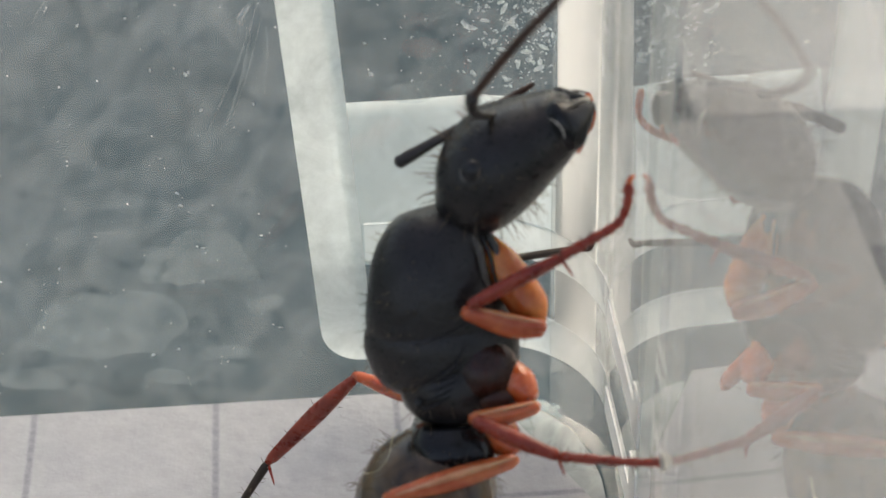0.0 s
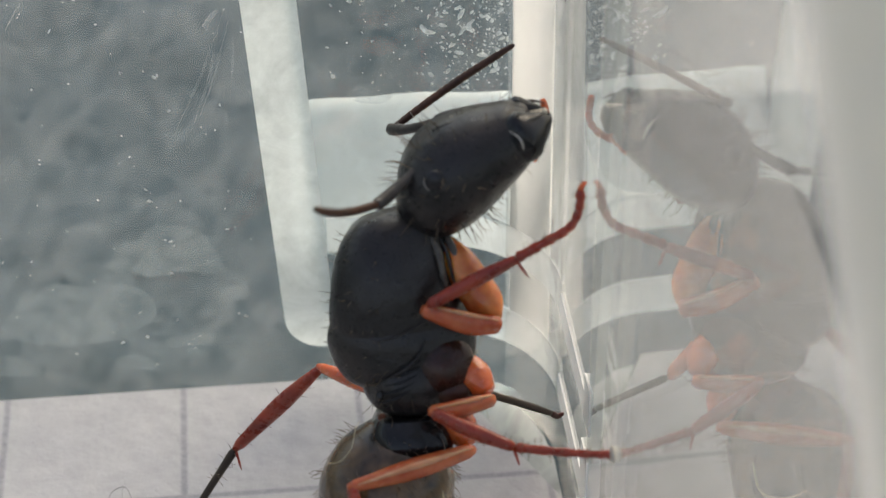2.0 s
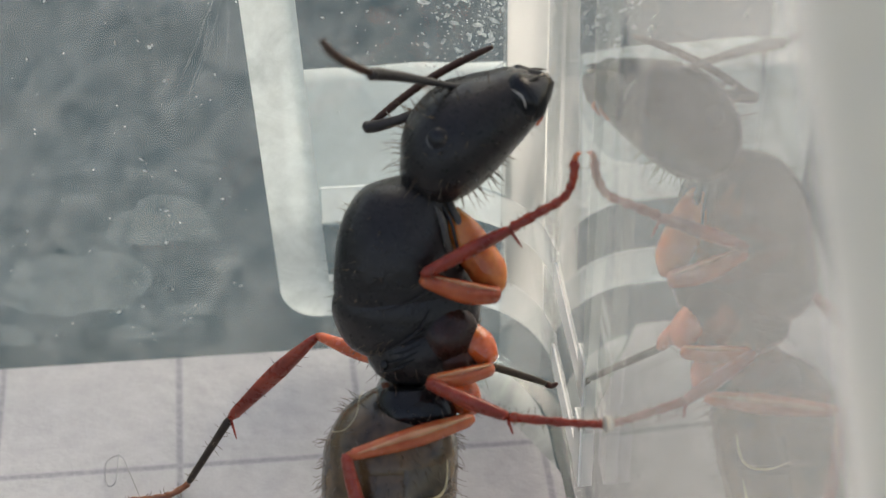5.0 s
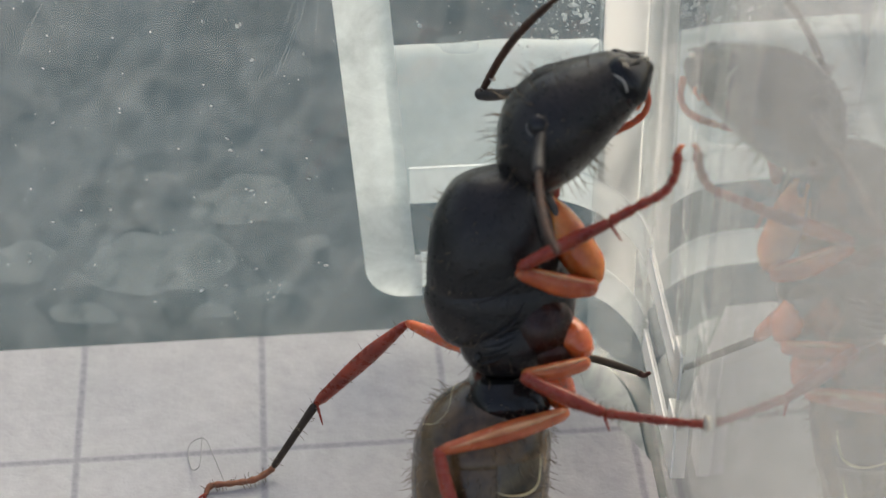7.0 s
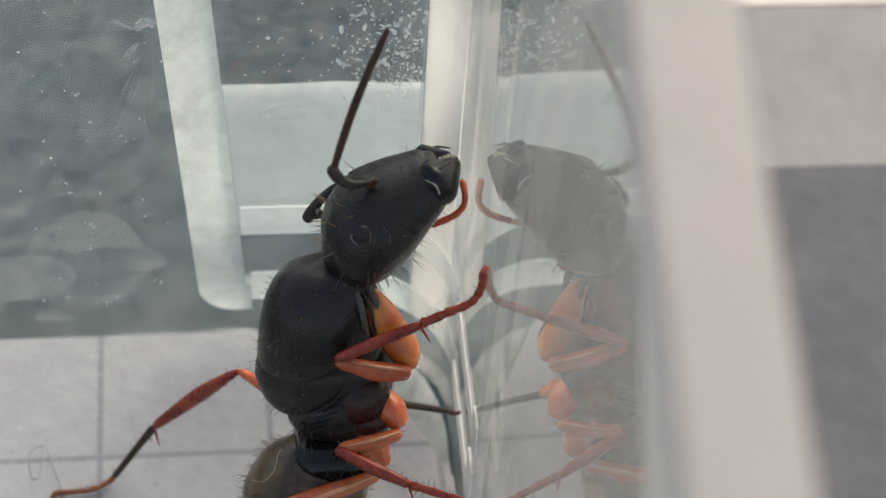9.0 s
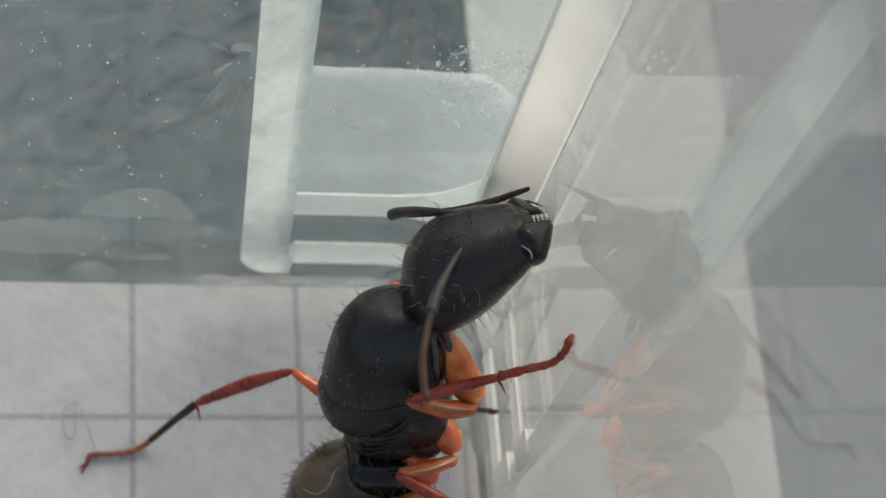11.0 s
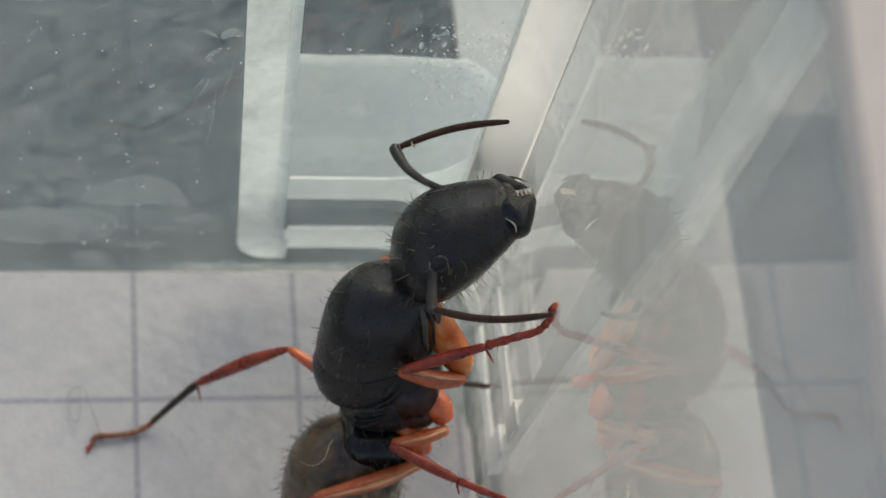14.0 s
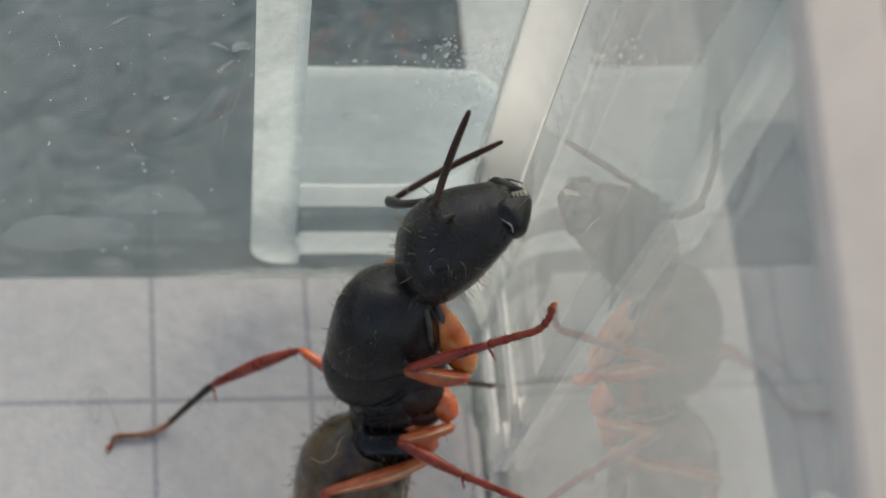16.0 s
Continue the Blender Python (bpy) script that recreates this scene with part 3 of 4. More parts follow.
    for x0, z0, x1, z1, w in ((1.9, 12.3, 0.35, 8.6, 0.03), (2.0, 12.0, 1.1, 9.2, 0.02), (2.1, 12.4, 1.9, 9.6, 0.025), (-1.2, 10.9, 0.3, 12.4, 0.02), (-2.0, 13.4, -0.6, 14.6, 0.025), (-4.6, 8.5, -3.9, 8.7, 0.03),
                              (1.75, 11.9, 0.9, 8.9, 0.035), (-0.9, 10.2, 0.1, 10.9, 0.03), (-3.0, 5.9, -1.4, 5.7, 0.025), (-5.6, 9.6, -4.7, 11.4, 0.03), (-6.6, 10.4, -5.9, 12.2, 0.03), (-3.6, 12.0, -2.4, 13.6, 0.025),
                              (-4.9, 6.8, -4.2, 7.0, 0.03), (1.75, 10.4, 1.7, 7.6, 0.02), (-2.6, 7.8, -2.2, 8.2, 0.02), (1.0, 7.0, 1.5, 6.9, 0.02)):
        part("scratch", on_back(scratch(x0, z0, x1, z1, w), 4.34), STAIN, box, "fine pale scratch", False)
    return box


box = plastic_box()


# ---- the ant ----
# its own space: x from back to belly, y from tail to head, z to its right side
ANT_AT = mm((6.5, -1.65, 7.55))
ANT_TURN = Matrix(((1, 0, 0), (0, 0.5, -0.8660254), (0, 0.8660254, 0.5))).to_4x4()
ant = new("ant")
ant.matrix_world = Matrix.Translation(ANT_AT) @ ANT_TURN
tagged(ant, "black ant with orange-red legs, reared up against the clear wall", "ant")

# thorax in three plates
part("pronotum", body([(-0.9, -1.95, 0.9, 0.85), (-0.2, -2.22, 1.05, 1.05), (0.7, -2.18, 1.0, 1.2), (1.5, -2.02, 0.8, 1.2), (2.1, -1.72, 0.75, 1.05), (2.5, -1.3, 0.7, 0.8), (2.72, -0.5, 0.3, 0.3)], power=2.5), BLACK, ant, "smooth black plate")
part("mesonotum", body([(-1.75, -1.4, 0.7, 0.5), (-1.45, -1.9, 1.1, 0.85), (-0.9, -2.22, 1.32, 1.0), (-0.3, -2.3, 1.3, 1.05), (0.3, -2.0, 1.1, 0.9), (0.6, -1.5, 0.9, 0.4)], power=2.3), BLACK, ant, "black plate")
part("propodeum", body([(-2.47, -0.6, 0.3, 0.3), (-2.3, -1.1, 0.75, 0.7), (-1.9, -1.45, 0.85, 0.95), (-1.3, -1.5, 0.95, 1.0), (-0.6, -1.3, 0.95, 0.8)], power=2.3), BLACK, ant, "black plate shading to red")
part("neck", limb([(0.1, 1.9, 0), (0.45, 2.5, 0), (0.7, 2.9, 0)], [0.62, 0.5, 0.5], 18), BLACK, ant)
part("petiole", body([(-3.6, -0.9, 0.4, 0.9), (-3.3, -1.2, 0.6, 1.12), (-2.8, -1.35, 0.55, 1.12), (-2.42, -1.2, 0.3, 0.95)], power=4.0), GLOSSY_BLACK, ant, "glossy black waist scale")

# gaster in overlapping plates
GASTER = [(-8.4, -1.4, -0.8, 0.3), (-8.0, -2.0, -0.2, 0.8), (-7.0, -2.5, 0.25, 1.25), (-6.0, -2.72, 0.45, 1.5), (-5.0, -2.8, 0.58, 1.6), (-4.0, -2.65, 0.6, 1.5), (-3.3, -2.3, 0.3, 1.2), (-2.8, -1.8, -0.1, 0.85), (-2.55, -1.3, -0.5, 0.4)]


def tergite(y0, y1, grow):
    g = np.array(sorted(GASTER))
    st = []
    for i in range(6):
        s = y0 + (y1 - y0) * i / 5
        lo, hi, w = (smooth_at(g[:, 0], g[:, k], s) for k in (1, 2, 3))
        st.append((s, lo - grow, hi + grow, w + grow))
    st[0] = (st[0][0], st[0][1] + 0.12, st[0][2] - 0.12, st[0][3] - 0.12)
    return body(st, 16, 36, 2.2)


def gaster_patch(y0, y1, a0, a1, grow, thick=0.04):
    """A plate that follows the side of the gaster, from angle a0 (belly) to a1 (flank)."""
    g = np.array(sorted(GASTER))
    bm, top, low = bmesh.new(), [], []
    for i in range(13):
        y = y0 + (y1 - y0) * i / 12
        lo, hi, w = (smooth_at(g[:, 0], g[:, k], y) for k in (1, 2, 3))
        pair = []
        for lift in (grow, grow - thick):
            r = (hi - lo) / 2 + lift
            row = []
            for j in range(13):
                a = radians(a0 + (a1 - a0) * j / 12)
                row.append(bm.verts.new(((lo + hi) / 2 + r * math.cos(a) ** (2 / 2.2) if math.cos(a) > 0 else (lo + hi) / 2 - r * (-math.cos(a)) ** (2 / 2.2), y, (w + lift) * math.sin(a) ** (2 / 2.2))))
            pair.append(row)
        top.append(pair[0]), low.append(pair[1])
    for sheet_of in (top, low):
        for p, q in zip(sheet_of, sheet_of[1:]):
            for j in range(12):
                bm.faces.new((p[j], p[j + 1], q[j + 1], q[j]))
    ring = [(0, j) for j in range(12)] + [(i, 12) for i in range(12)] + [(12, j) for j in range(12, 0, -1)] + [(i, 0) for i in range(12, 0, -1)]
    for (a, b), (c, d) in zip(ring, ring[1:] + ring[:1]):
        bm.faces.new((top[a][b], top[c][d], low[c][d], low[a][b]))
    bmesh.ops.recalc_face_normals(bm, faces=bm.faces)
    return bm


def on_gaster(y, angle, lift):
    g, a = np.array(sorted(GASTER)), radians(angle)
    lo, hi, w = (smooth_at(g[:, 0], g[:, k], y) for k in (1, 2, 3))
    return ((lo + hi) / 2 + ((hi - lo) / 2 + lift) * math.cos(a) ** (2 / 2.2), y, (w + lift) * math.sin(a) ** (2 / 2.2))


# belly plates; their paler olive paints in the reflected sheen
for y0, y1 in ((-5.0, -3.7), (-6.25, -5.12), (-7.4, -6.36)):
    plate = part("sternite", gaster_patch(y0, y1, 36, 84, 0.012), PAINTED_SHEEN, ant, "belly plate with a pale olive sheen painted on")
    edge_line = [(y0 + 0.95, 41), (y0 + 0.6, 41.5), (y0 + 0.22, 43), (y0 + 0.05, 48), (y0 - 0.02, 56), (y0 - 0.02, 66), (y0 + 0.04, 76), (y0 + 0.14, 84)]
    part("margin", limb([on_gaster(y, a, 0.018) for y, a in edge_line], [0.008, 0.02, 0.03, 0.036, 0.036, 0.032, 0.02, 0.008], 8), CREAM, plate, "thin cream edge")
part("loose_hair", limb([(-1.66, -2.31, 0.95), (-1.78, -2.47, 1.0), (-1.91, -2.91, 1.1), (-2.2, -3.27, 0.95), (-2.49, -3.39, 0.6)], [0.006, 0.009, 0.009, 0.009, 0.005], 6), CREAM, ant, "curled pale hair")
for y0, y1, grow in ((-4.55, -2.6, 0.03), (-5.9, -4.3, 0.0), (-7.2, -5.6, -0.03), (-8.4, -6.9, -0.06)):
    part("tergite", tergite(y0, y1, grow), OLIVE, ant, "olive-brown plate with a pale edge")

# head, built round its own pivot at the neck
HEAD_AT = Vector((0.55, 2.35, 0))
FWD, TOP = Vector((0.83, 0.555, 0)).normalized(), Vector((-0.555, 0.83, 0)).normalized()
HEAD_MID = Vector((1.05, 3.7, 0)) - HEAD_AT


def in_head(q):
    """From (along the face, forward, side) to the head's space."""
    return HEAD_MID + FWD * q[1] + TOP * q[0] + Vector((0, 0, q[2]))


def jaw(side):
    """A broad curved jaw that narrows to its tip; stations: forward, up, side, half height, half width."""
    st = np.array([(1.45, 0.0, 0.56, 0.54, 0.32), (1.7, 0.0, 0.60, 0.62, 0.36), (1.95, 0.02, 0.58, 0.61, 0.40), (2.12, 0.0, 0.48, 0.46, 0.36), (2.28, -0.03, 0.34, 0.33, 0.26), (2.41, -0.03, 0.21, 0.21, 0.15), (2.5, -0.09, 0.10, 0.08, 0.06)])
    loops = []
    for i in range(19):
        f = st[0, 0] + (st[-1, 0] - st[0, 0]) * (1 - (1 - i / 18) ** 1.5)
        u, w, a, b = (smooth_at(st[:, 0], st[:, k], f) for k in (1, 2, 3, 4))
        loops.append([in_head((u + max(0.02, a) * math.cos(2 * math.pi * j / 20), f, side * (w + max(0.02, b) * math.sin(2 * math.pi * j / 20)))) for j in range(20)])
    return rings(bmesh.new(), loops)


head = part("head", body([(-1.78, -0.75, 0.1, 0.6), (-1.6, -1.0, 0.35, 0.95), (-1.2, -1.2, 0.85, 1.28), (-0.6, -1.28, 1.2, 1.42), (0.1, -1.18, 1.3, 1.42), (0.8, -0.98, 1.15, 1.25), (1.4, -0.80, 0.92, 1.02), (1.85, -0.60, 0.72, 0.80), (1.98, -0.35, 0.5, 0.55)], 34, 40, 2.3, in_head), BLACK, ant, "smooth black head")
head.location = HEAD_AT * MM
for side in (1, -1):
    part("eye", ball(in_head((0.42, -0.36, side * 1.34)), (0.27, 0.27, 0.14), 24), EYE, head, "glossy black domed eye")
    # the domed eye's edge highlight, painted as a thin grey arc
    part("eye_rim", limb([in_head((0.42 + 0.27 * math.cos(a), -0.36 + 0.27 * math.sin(a), side * 1.36)) for a in [radians(-40 - 20 * i) for i in range(12)]], [0.006] + [0.022] * 10 + [0.006], 6, 1, 2), EYE_HIGHLIGHT, head, "thin grey arc that paints the eye's highlight")
    part("mandible", jaw(side), GLOSSY_BLACK, head, "toothed black jaw")
    part("palp", limb([in_head((-0.4, 1.72, side * 0.28)), in_head((-0.58, 1.9, side * 0.32)), in_head((-0.74, 1.62, side * 0.34))], [0.05, 0.045, 0.035], 8), FEMUR, head, "short amber feeler")
part("clypeus", ball(in_head((0.35, 1.72, 0)), (0.42, 0.3, 0.7), 20, Matrix.Rotation(radians(34), 4, "Z")), BLACK, head)


def teeth(side):
    bm = bmesh.new()
    for k in range(5):
        at = in_head((0.10 + 0.03 * k, 2.45 - 0.10 * k, side * (0.07 + 0.02 * k)))
        tip = at + TOP * 0.02 - Vector((0, 0, side * 0.13))
        bmesh.ops.create_cone(bm, cap_ends=True, segments=6, radius1=0.065, radius2=0.012, depth=0.19,
                              matrix=Matrix.Translation((at + tip) / 2) @ (tip - at).to_track_quat("Z", "Y").to_matrix().to_4x4())
    return bm


for side in (1, -1):
    # teeth are coloured pale to imitate the bright gap between the jaws
    part("tooth_row", teeth(side), PALE_RING, head, "jaw teeth painted pale for the bright gap between the jaws")
    part("jaw_membrane", limb([in_head((0.40, 1.66, side * 0.92)), in_head((0.1, 1.78, side * 1.0)), in_head((-0.34, 1.62, side * 0.86))], [0.01, 0.026, 0.01], 8), JAW_SKIN, head, "thin cream line at the jaw")
    part("jaw_base", limb([in_head((0.32, 1.9, side * 0.86)), in_head((0.3, 2.2, side * 0.68)), in_head((0.16, 2.5, side * 0.36))], [0.02, 0.06, 0.02], 10, 0.6), COLLAR, head, "grey-brown strip along the jaw")

    part("frontal_ridge", limb([in_head((0.72, 1.35, side * 0.42)), in_head((0.98, 0.9, side * 0.40)), in_head((1.18, 0.45, side * 0.44)), in_head((1.27, 0.05, side * 0.5))], [0.02, 0.05, 0.05, 0.02], 8), COLLAR, head, "raised ridge beside the antenna socket")
    part("cheek_seam", limb([in_head((0.62, 1.42, side * 0.62)), in_head((0.3, 1.58, side * 0.88)), in_head((-0.1, 1.6, side * 0.92)), in_head((-0.42, 1.5, side * 0.72))], [0.02, 0.035, 0.035, 0.02], 8), GLOSSY_BLACK, head)
    part("socket", ball(in_head((0.96, 0.6, side * 0.5)), (0.16, 0.16, 0.14), 16), GLOSSY_BLACK, head, "glossy antenna socket")

# pleura and seams on the side of the thorax
for w in (1, -1):
    part("pleuron", ball((0.42, -1.12, w * 0.5), (0.80, 0.84, 0.62), 28), PLEURA, ant, "translucent red-brown side lobe")
    part("pleuron", ball((0.66, -1.78, w * 0.52), (0.58, 0.44, 0.5), 20), BROWN, ant, "red lobe at the leg base")
    # lighter grey puts the highlight behind the neck into the rims' colour
    part("collar_rim", limb([(0.12, 2.35, w * 0.72), (0.38, 1.75, w * 0.97), (0.5, 1.1, w * 1.0), (0.62, 0.7, w * 0.9)], [0.05, 0.10, 0.09, 0.03], 10), COLLAR, ant, "raised rim behind the neck, its highlight painted grey")
    part("collar_rim", limb([(0.48, 2.3, w * 0.5), (0.78, 1.7, w * 0.78), (0.9, 1.1, w * 0.85), (0.95, 0.6, w * 0.85)], [0.05, 0.11, 0.10, 0.03], 10), COLLAR, ant, "raised rim behind the neck, its highlight painted grey")
    part("groove", limb([(0.3, 2.35, w * 0.66), (0.6, 1.7, w * 0.93), (0.72, 1.1, w * 0.97), (0.8, 0.75, w * 0.88)], [0.02, 0.045, 0.04, 0.02], 8), BLACK, ant)
    part("seam", limb([(-1.95, -0.1, w * 0.55), (-1.2, -0.35, w * 0.98), (-0.5, -0.2, w * 1.07), (0.1, 0.1, w * 1.05), (0.55, 0.2, w * 0.98)], [0.01, 0.022, 0.03, 0.022, 0.01], 8), BLACK, ant)
    part("seam", limb([(-1.55, -1.55, w * 0.45), (-0.9, -1.3, w * 0.95), (-0.3, -0.9, w * 1.06), (0.0, -0.4, w * 1.08)], [0.01, 0.028, 0.035, 0.01], 8), BLACK, ant)
    for k in range(5):
        part("wrinkle", limb([(-1.25 + 0.1 * k, -1.9 + 0.2 * k, w * 0.86), (-0.85 + 0.1 * k, -1.82 + 0.2 * k, w * 1.0), (-0.4 + 0.08 * k, -1.6 + 0.18 * k, w * 1.03)], [0.01, 0.035, 0.01], 6), GLOSSY_BLACK, ant)
    part("spiracle", ball((-1.15, -1.75, w * 0.86), (0.1, 0.13, 0.06), 12), GLOSSY_BLACK, ant)


def setae(source, count, length, seed, lean=(0, 0, 0), keep=None, thick=0.011):
    """Fine hairs that stand on a part; one object."""
    rnd, me, bm = random.Random(seed), source.data, bmesh.new()
    polys = [p for p in me.polygons if keep is None or keep(Vector(p.center) / MM)]
    areas = [p.area for p in polys]
    for p in rnd.choices(polys, areas, k=count):
        vs = [me.vertices[i].co / MM for i in p.vertices]
        ws = [rnd.random() + 0.05 for _ in vs]
        at = sum((v * w for v, w in zip(vs, ws)), Vector()) / sum(ws)
        way = (Vector(p.normal) + Vector([rnd.uniform(-0.35, 0.35) for _ in range(3)]) + Vector(lean)).normalized()
        long = length * rnd.uniform(0.45, 1.2)
        mid = at + way * long * 0.55
        end = at + (way + Vector([rnd.uniform(-0.25, 0.25) for _ in range(3)])).normalized() * long
        side = way.orthogonal().normalized()
        up = way.cross(side)
        rows = [[bm.verts.new(c + (side * math.cos(a) + up * math.sin(a)) * r) for a in (0, 2.09, 4.19)] for c, r in ((at, thick), (mid, thick * 0.8), (end, thick * 0.3))]
        for q0, q1 in zip(rows, rows[1:]):
            for i in range(3):
                bm.faces.new((q0[i], q0[(i + 1) % 3], q1[(i + 1) % 3], q1[i]))
    return tagged(part("setae", bm, HAIR, source, "fine pale bristles", False), kind="stuff")


for o in list(ant.children):
    n = o.name.split(".")[0]
    if n == "pronotum":
        setae(o, 70, 0.26, 31, (0, 0, 0), lambda c: c.x < -1.1)
    elif n == "mesonotum":
        setae(o, 40, 0.26, 32, (0, 0, 0), lambda c: c.x < -1.1)
    elif n == "propodeum":
        setae(o, 40, 0.35, 33, (0, -0.3, 0), lambda c: c.x < -0.3)
    elif n == "tergite":
        setae(o, 240, 0.36, 34 + int(o.data.vertices[0].co.y * 1e5) % 17, (0, -0.6, 0))
    elif n == "petiole":
        setae(o, 26, 0.4, 39, (0, 0.3, 0), lambda c: c.x < 0)
setae(head, 150, 0.46, 40, (0, 0, 0), lambda c: (c - HEAD_MID).dot(FWD) < 0.2, 0.013)
setae(head, 36, 0.3, 41, (0, 0, 0), lambda c: (c - HEAD_MID).dot(FWD) > 0.2)


# legs: each joint a part
def leg(joints):
    for name, pts, rad, mat, flat, label in joints:
        part(name, limb(pts, rad, 14, flat, 6, 0.16 if name == "tarsus" else 0.0), mat, ant, label)


leg([
    ("coxa", [(0.5, 1.75, 0.35), (0.95, 1.2, 0.6), (1.45, 0.45, 0.85), (1.68, -0.1, 1.0)], [0.4, 0.52, 0.5, 0.22], ORANGE, 0.8, "bright orange leg base"),
    ("femur", [(1.68, -0.12, 1.1), (0.9, 0.0, 1.3), (-0.22, 0.45, 1.5)], [0.26, 0.32, 0.2], FEMUR, 0.8, "amber-red thigh"),
    ("tibia", [(-0.2, 0.55, 1.6), (0.9, 1.1, 1.75), (1.95, 1.6, 1.9)], [0.16, 0.2, 0.14], RED, 0.8, "red-brown shin"),
    ("tarsus", [(1.9, 1.6, 1.9), (2.6, 1.98, 2.05), (3.13, 2.3, 2.2), (3.36, 2.75, 2.3), (3.39, 3.2, 2.35)], [0.13, 0.11, 0.10, 0.10, 0.12], RED, 1.0, "red-brown jointed foot"),
])
leg([
    ("coxa", [(0.85, -1.2, 0.35), (1.2, -1.5, 0.6), (1.45, -1.85, 0.9)], [0.42, 0.47, 0.26], RED_ORANGE, 0.9, "bright orange leg base"),
    ("femur", [(1.48, -1.95, 1.05), (0.7, -2.05, 1.3), (-0.16, -2.05, 1.5)], [0.2, 0.26, 0.18], FEMUR, 0.8, "amber-red thigh"),
    ("tibia", [(-0.2, -2.05, 1.55), (0.8, -2.55, 1.8), (1.68, -2.9, 2.1)], [0.18, 0.22, 0.15], RED, 0.8, "red-brown shin"),
    ("tarsus", [(1.68, -2.9, 2.1), (2.65, -2.87, 2.85), (3.4, -2.79, 3.55), (3.66, -2.74, 3.8)], [0.12, 0.1, 0.09, 0.1], RED, 1.0, "red-brown jointed foot"),
])
leg([
    ("coxa", [(0.35, -2.2, 0.3), (0.75, -2.7, 0.5), (1.0, -3.1, 0.8)], [0.44, 0.48, 0.26], RED_ORANGE, 0.9, "bright orange leg base"),
    ("femur", [(0.95, -3.2, 0.95), (-0.5, -3.4, 1.5), (-2.2, -3.7, 1.75)], [0.22, 0.33, 0.18], FEMUR, 0.75, "amber-red thigh"),
    ("tibia", [(-2.22, -3.62, 1.75), (-2.0, -4.8, 1.9), (-1.4, -6.6, 2.2)], [0.16, 0.2, 0.14], RED, 0.8, "red-brown shin"),
    ("tarsus", [(-1.4, -6.6, 2.2), (-1.0, -7.6, 2.5), (-0.4, -8.3, 2.9)], [0.12, 0.1, 0.08], RED, 1.0, "red-brown jointed foot"),
])
# far side legs
leg([
    ("femur", [(-0.7, -2.05, -0.7), (-1.6, -1.95, -1.5), (-2.64, -1.62, -2.25)], [0.3, 0.27, 0.15], RED_ORANGE, 0.8, "bright orange thigh"),
    ("tibia", [(-2.62, -1.62, -2.25), (-3.7, -2.7, -3.0), (-5.02, -4.06, -3.74)], [0.12, 0.25, 0.16], RED, 0.8, "red-brown shin"),
    ("metatarsus", [(-5.02, -4.06, -3.74), (-5.65, -5.0, -4.0), (-6.27, -5.92, -4.2)], [0.12, 0.1, 0.09], DARK_LEG, 1.0, "dark first foot joint"),
    ("tarsus", [(-6.22, -5.9, -4.2), (-6.73, -6.14, -4.05), (-7.33, -6.19, -3.98), (-7.9, -6.22, -3.96), (-8.05, -6.4, -3.7)], [0.09, 0.085, 0.08, 0.09, 0.05], AMBER_FOOT, 1.0, "amber jointed foot"),
])
leg([
    ("coxa", [(0.4, 1.5, -0.6), (-0.05, 1.9, -1.1), (-0.6, 2.1, -1.15)], [0.4, 0.36, 0.2], RED_ORANGE, 0.9, "bright orange leg base"),
])
leg([
    ("femur", [(0.9, -1.5, -0.6), (1.4, -2.1, -1.1), (1.5, -2.5, -1.7)], [0.3, 0.26, 0.15], RED_ORANGE, 0.8, "orange thigh"),
])

for at, way in (((1.9, 1.55, 1.95), (0.25, -0.4, 0.1)), ((1.65, -2.95, 2.15), (0.1, -0.35, 0.1)), ((-5.0, -4.1, -3.72), (0.12, -0.5, 0.15)), ((-1.4, -6.6, 2.25), (0.2, -0.35, 0.1))):
    part("spur", limb([at, Vector(at) + Vector(way) * 0.6, Vector(at) + Vector(way)], [0.045, 0.03, 0.012], 8), RED, ant, "pointed shin spur")
for way in ((-0.22, -0.06, 0.08), (-0.16, -0.26, 0.1)):
    tip = Vector((-8.02, -6.36, -3.74))
    part("claw", limb([tip, tip + Vector(way) * 0.7, tip + Vector(way) + Vector((0, -0.06, 0))], [0.05, 0.035, 0.012], 8), RED, ant, "curved claw")
part("foot_pad", ball((3.70, -2.73, 3.83), (0.07, 0.2, 0.2), 18), PALE_RING, ant, "pale sticky foot pad")
part("claw", limb([(3.39, 3.2, 2.35), (3.45, 3.33, 2.4), (3.55, 3.36, 2.4)], [0.08, 0.06, 0.02], 8), FEMUR, ant, "amber claw")
for o in list(ant.children):
    n = o.name.split(".")[0]
    if n in ("tibia", "tarsus", "metatarsus"):
        setae(o, 34, 0.2, 50 + len(o.data.vertices) % 13, thick=0.009)
        if n == "tarsus":
            setae(o, 26, 0.13, 70, (0, -0.8, 0), thick=0.014)
    elif n in ("femur", "coxa"):
        setae(o, 14, 0.26, 60 + len(o.data.vertices) % 13, thick=0.009)

# pale raised streaks along the near thighs paint in their highlights
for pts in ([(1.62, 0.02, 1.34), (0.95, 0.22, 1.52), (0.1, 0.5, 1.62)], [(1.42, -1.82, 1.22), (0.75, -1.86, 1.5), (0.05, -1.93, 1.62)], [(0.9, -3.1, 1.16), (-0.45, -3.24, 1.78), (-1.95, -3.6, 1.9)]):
    part("keel", limb(pts, [0.03, 0.13 if pts[0][1] < -3 else 0.085, 0.03], 10, 0.6), THIGH_SHINE, ant, "raised pale streak that paints the thigh's highlight")

# a thin far foreleg, lifted to the mouth now and then
FORE_AT = Vector((0.9, 1.6, -0.9))
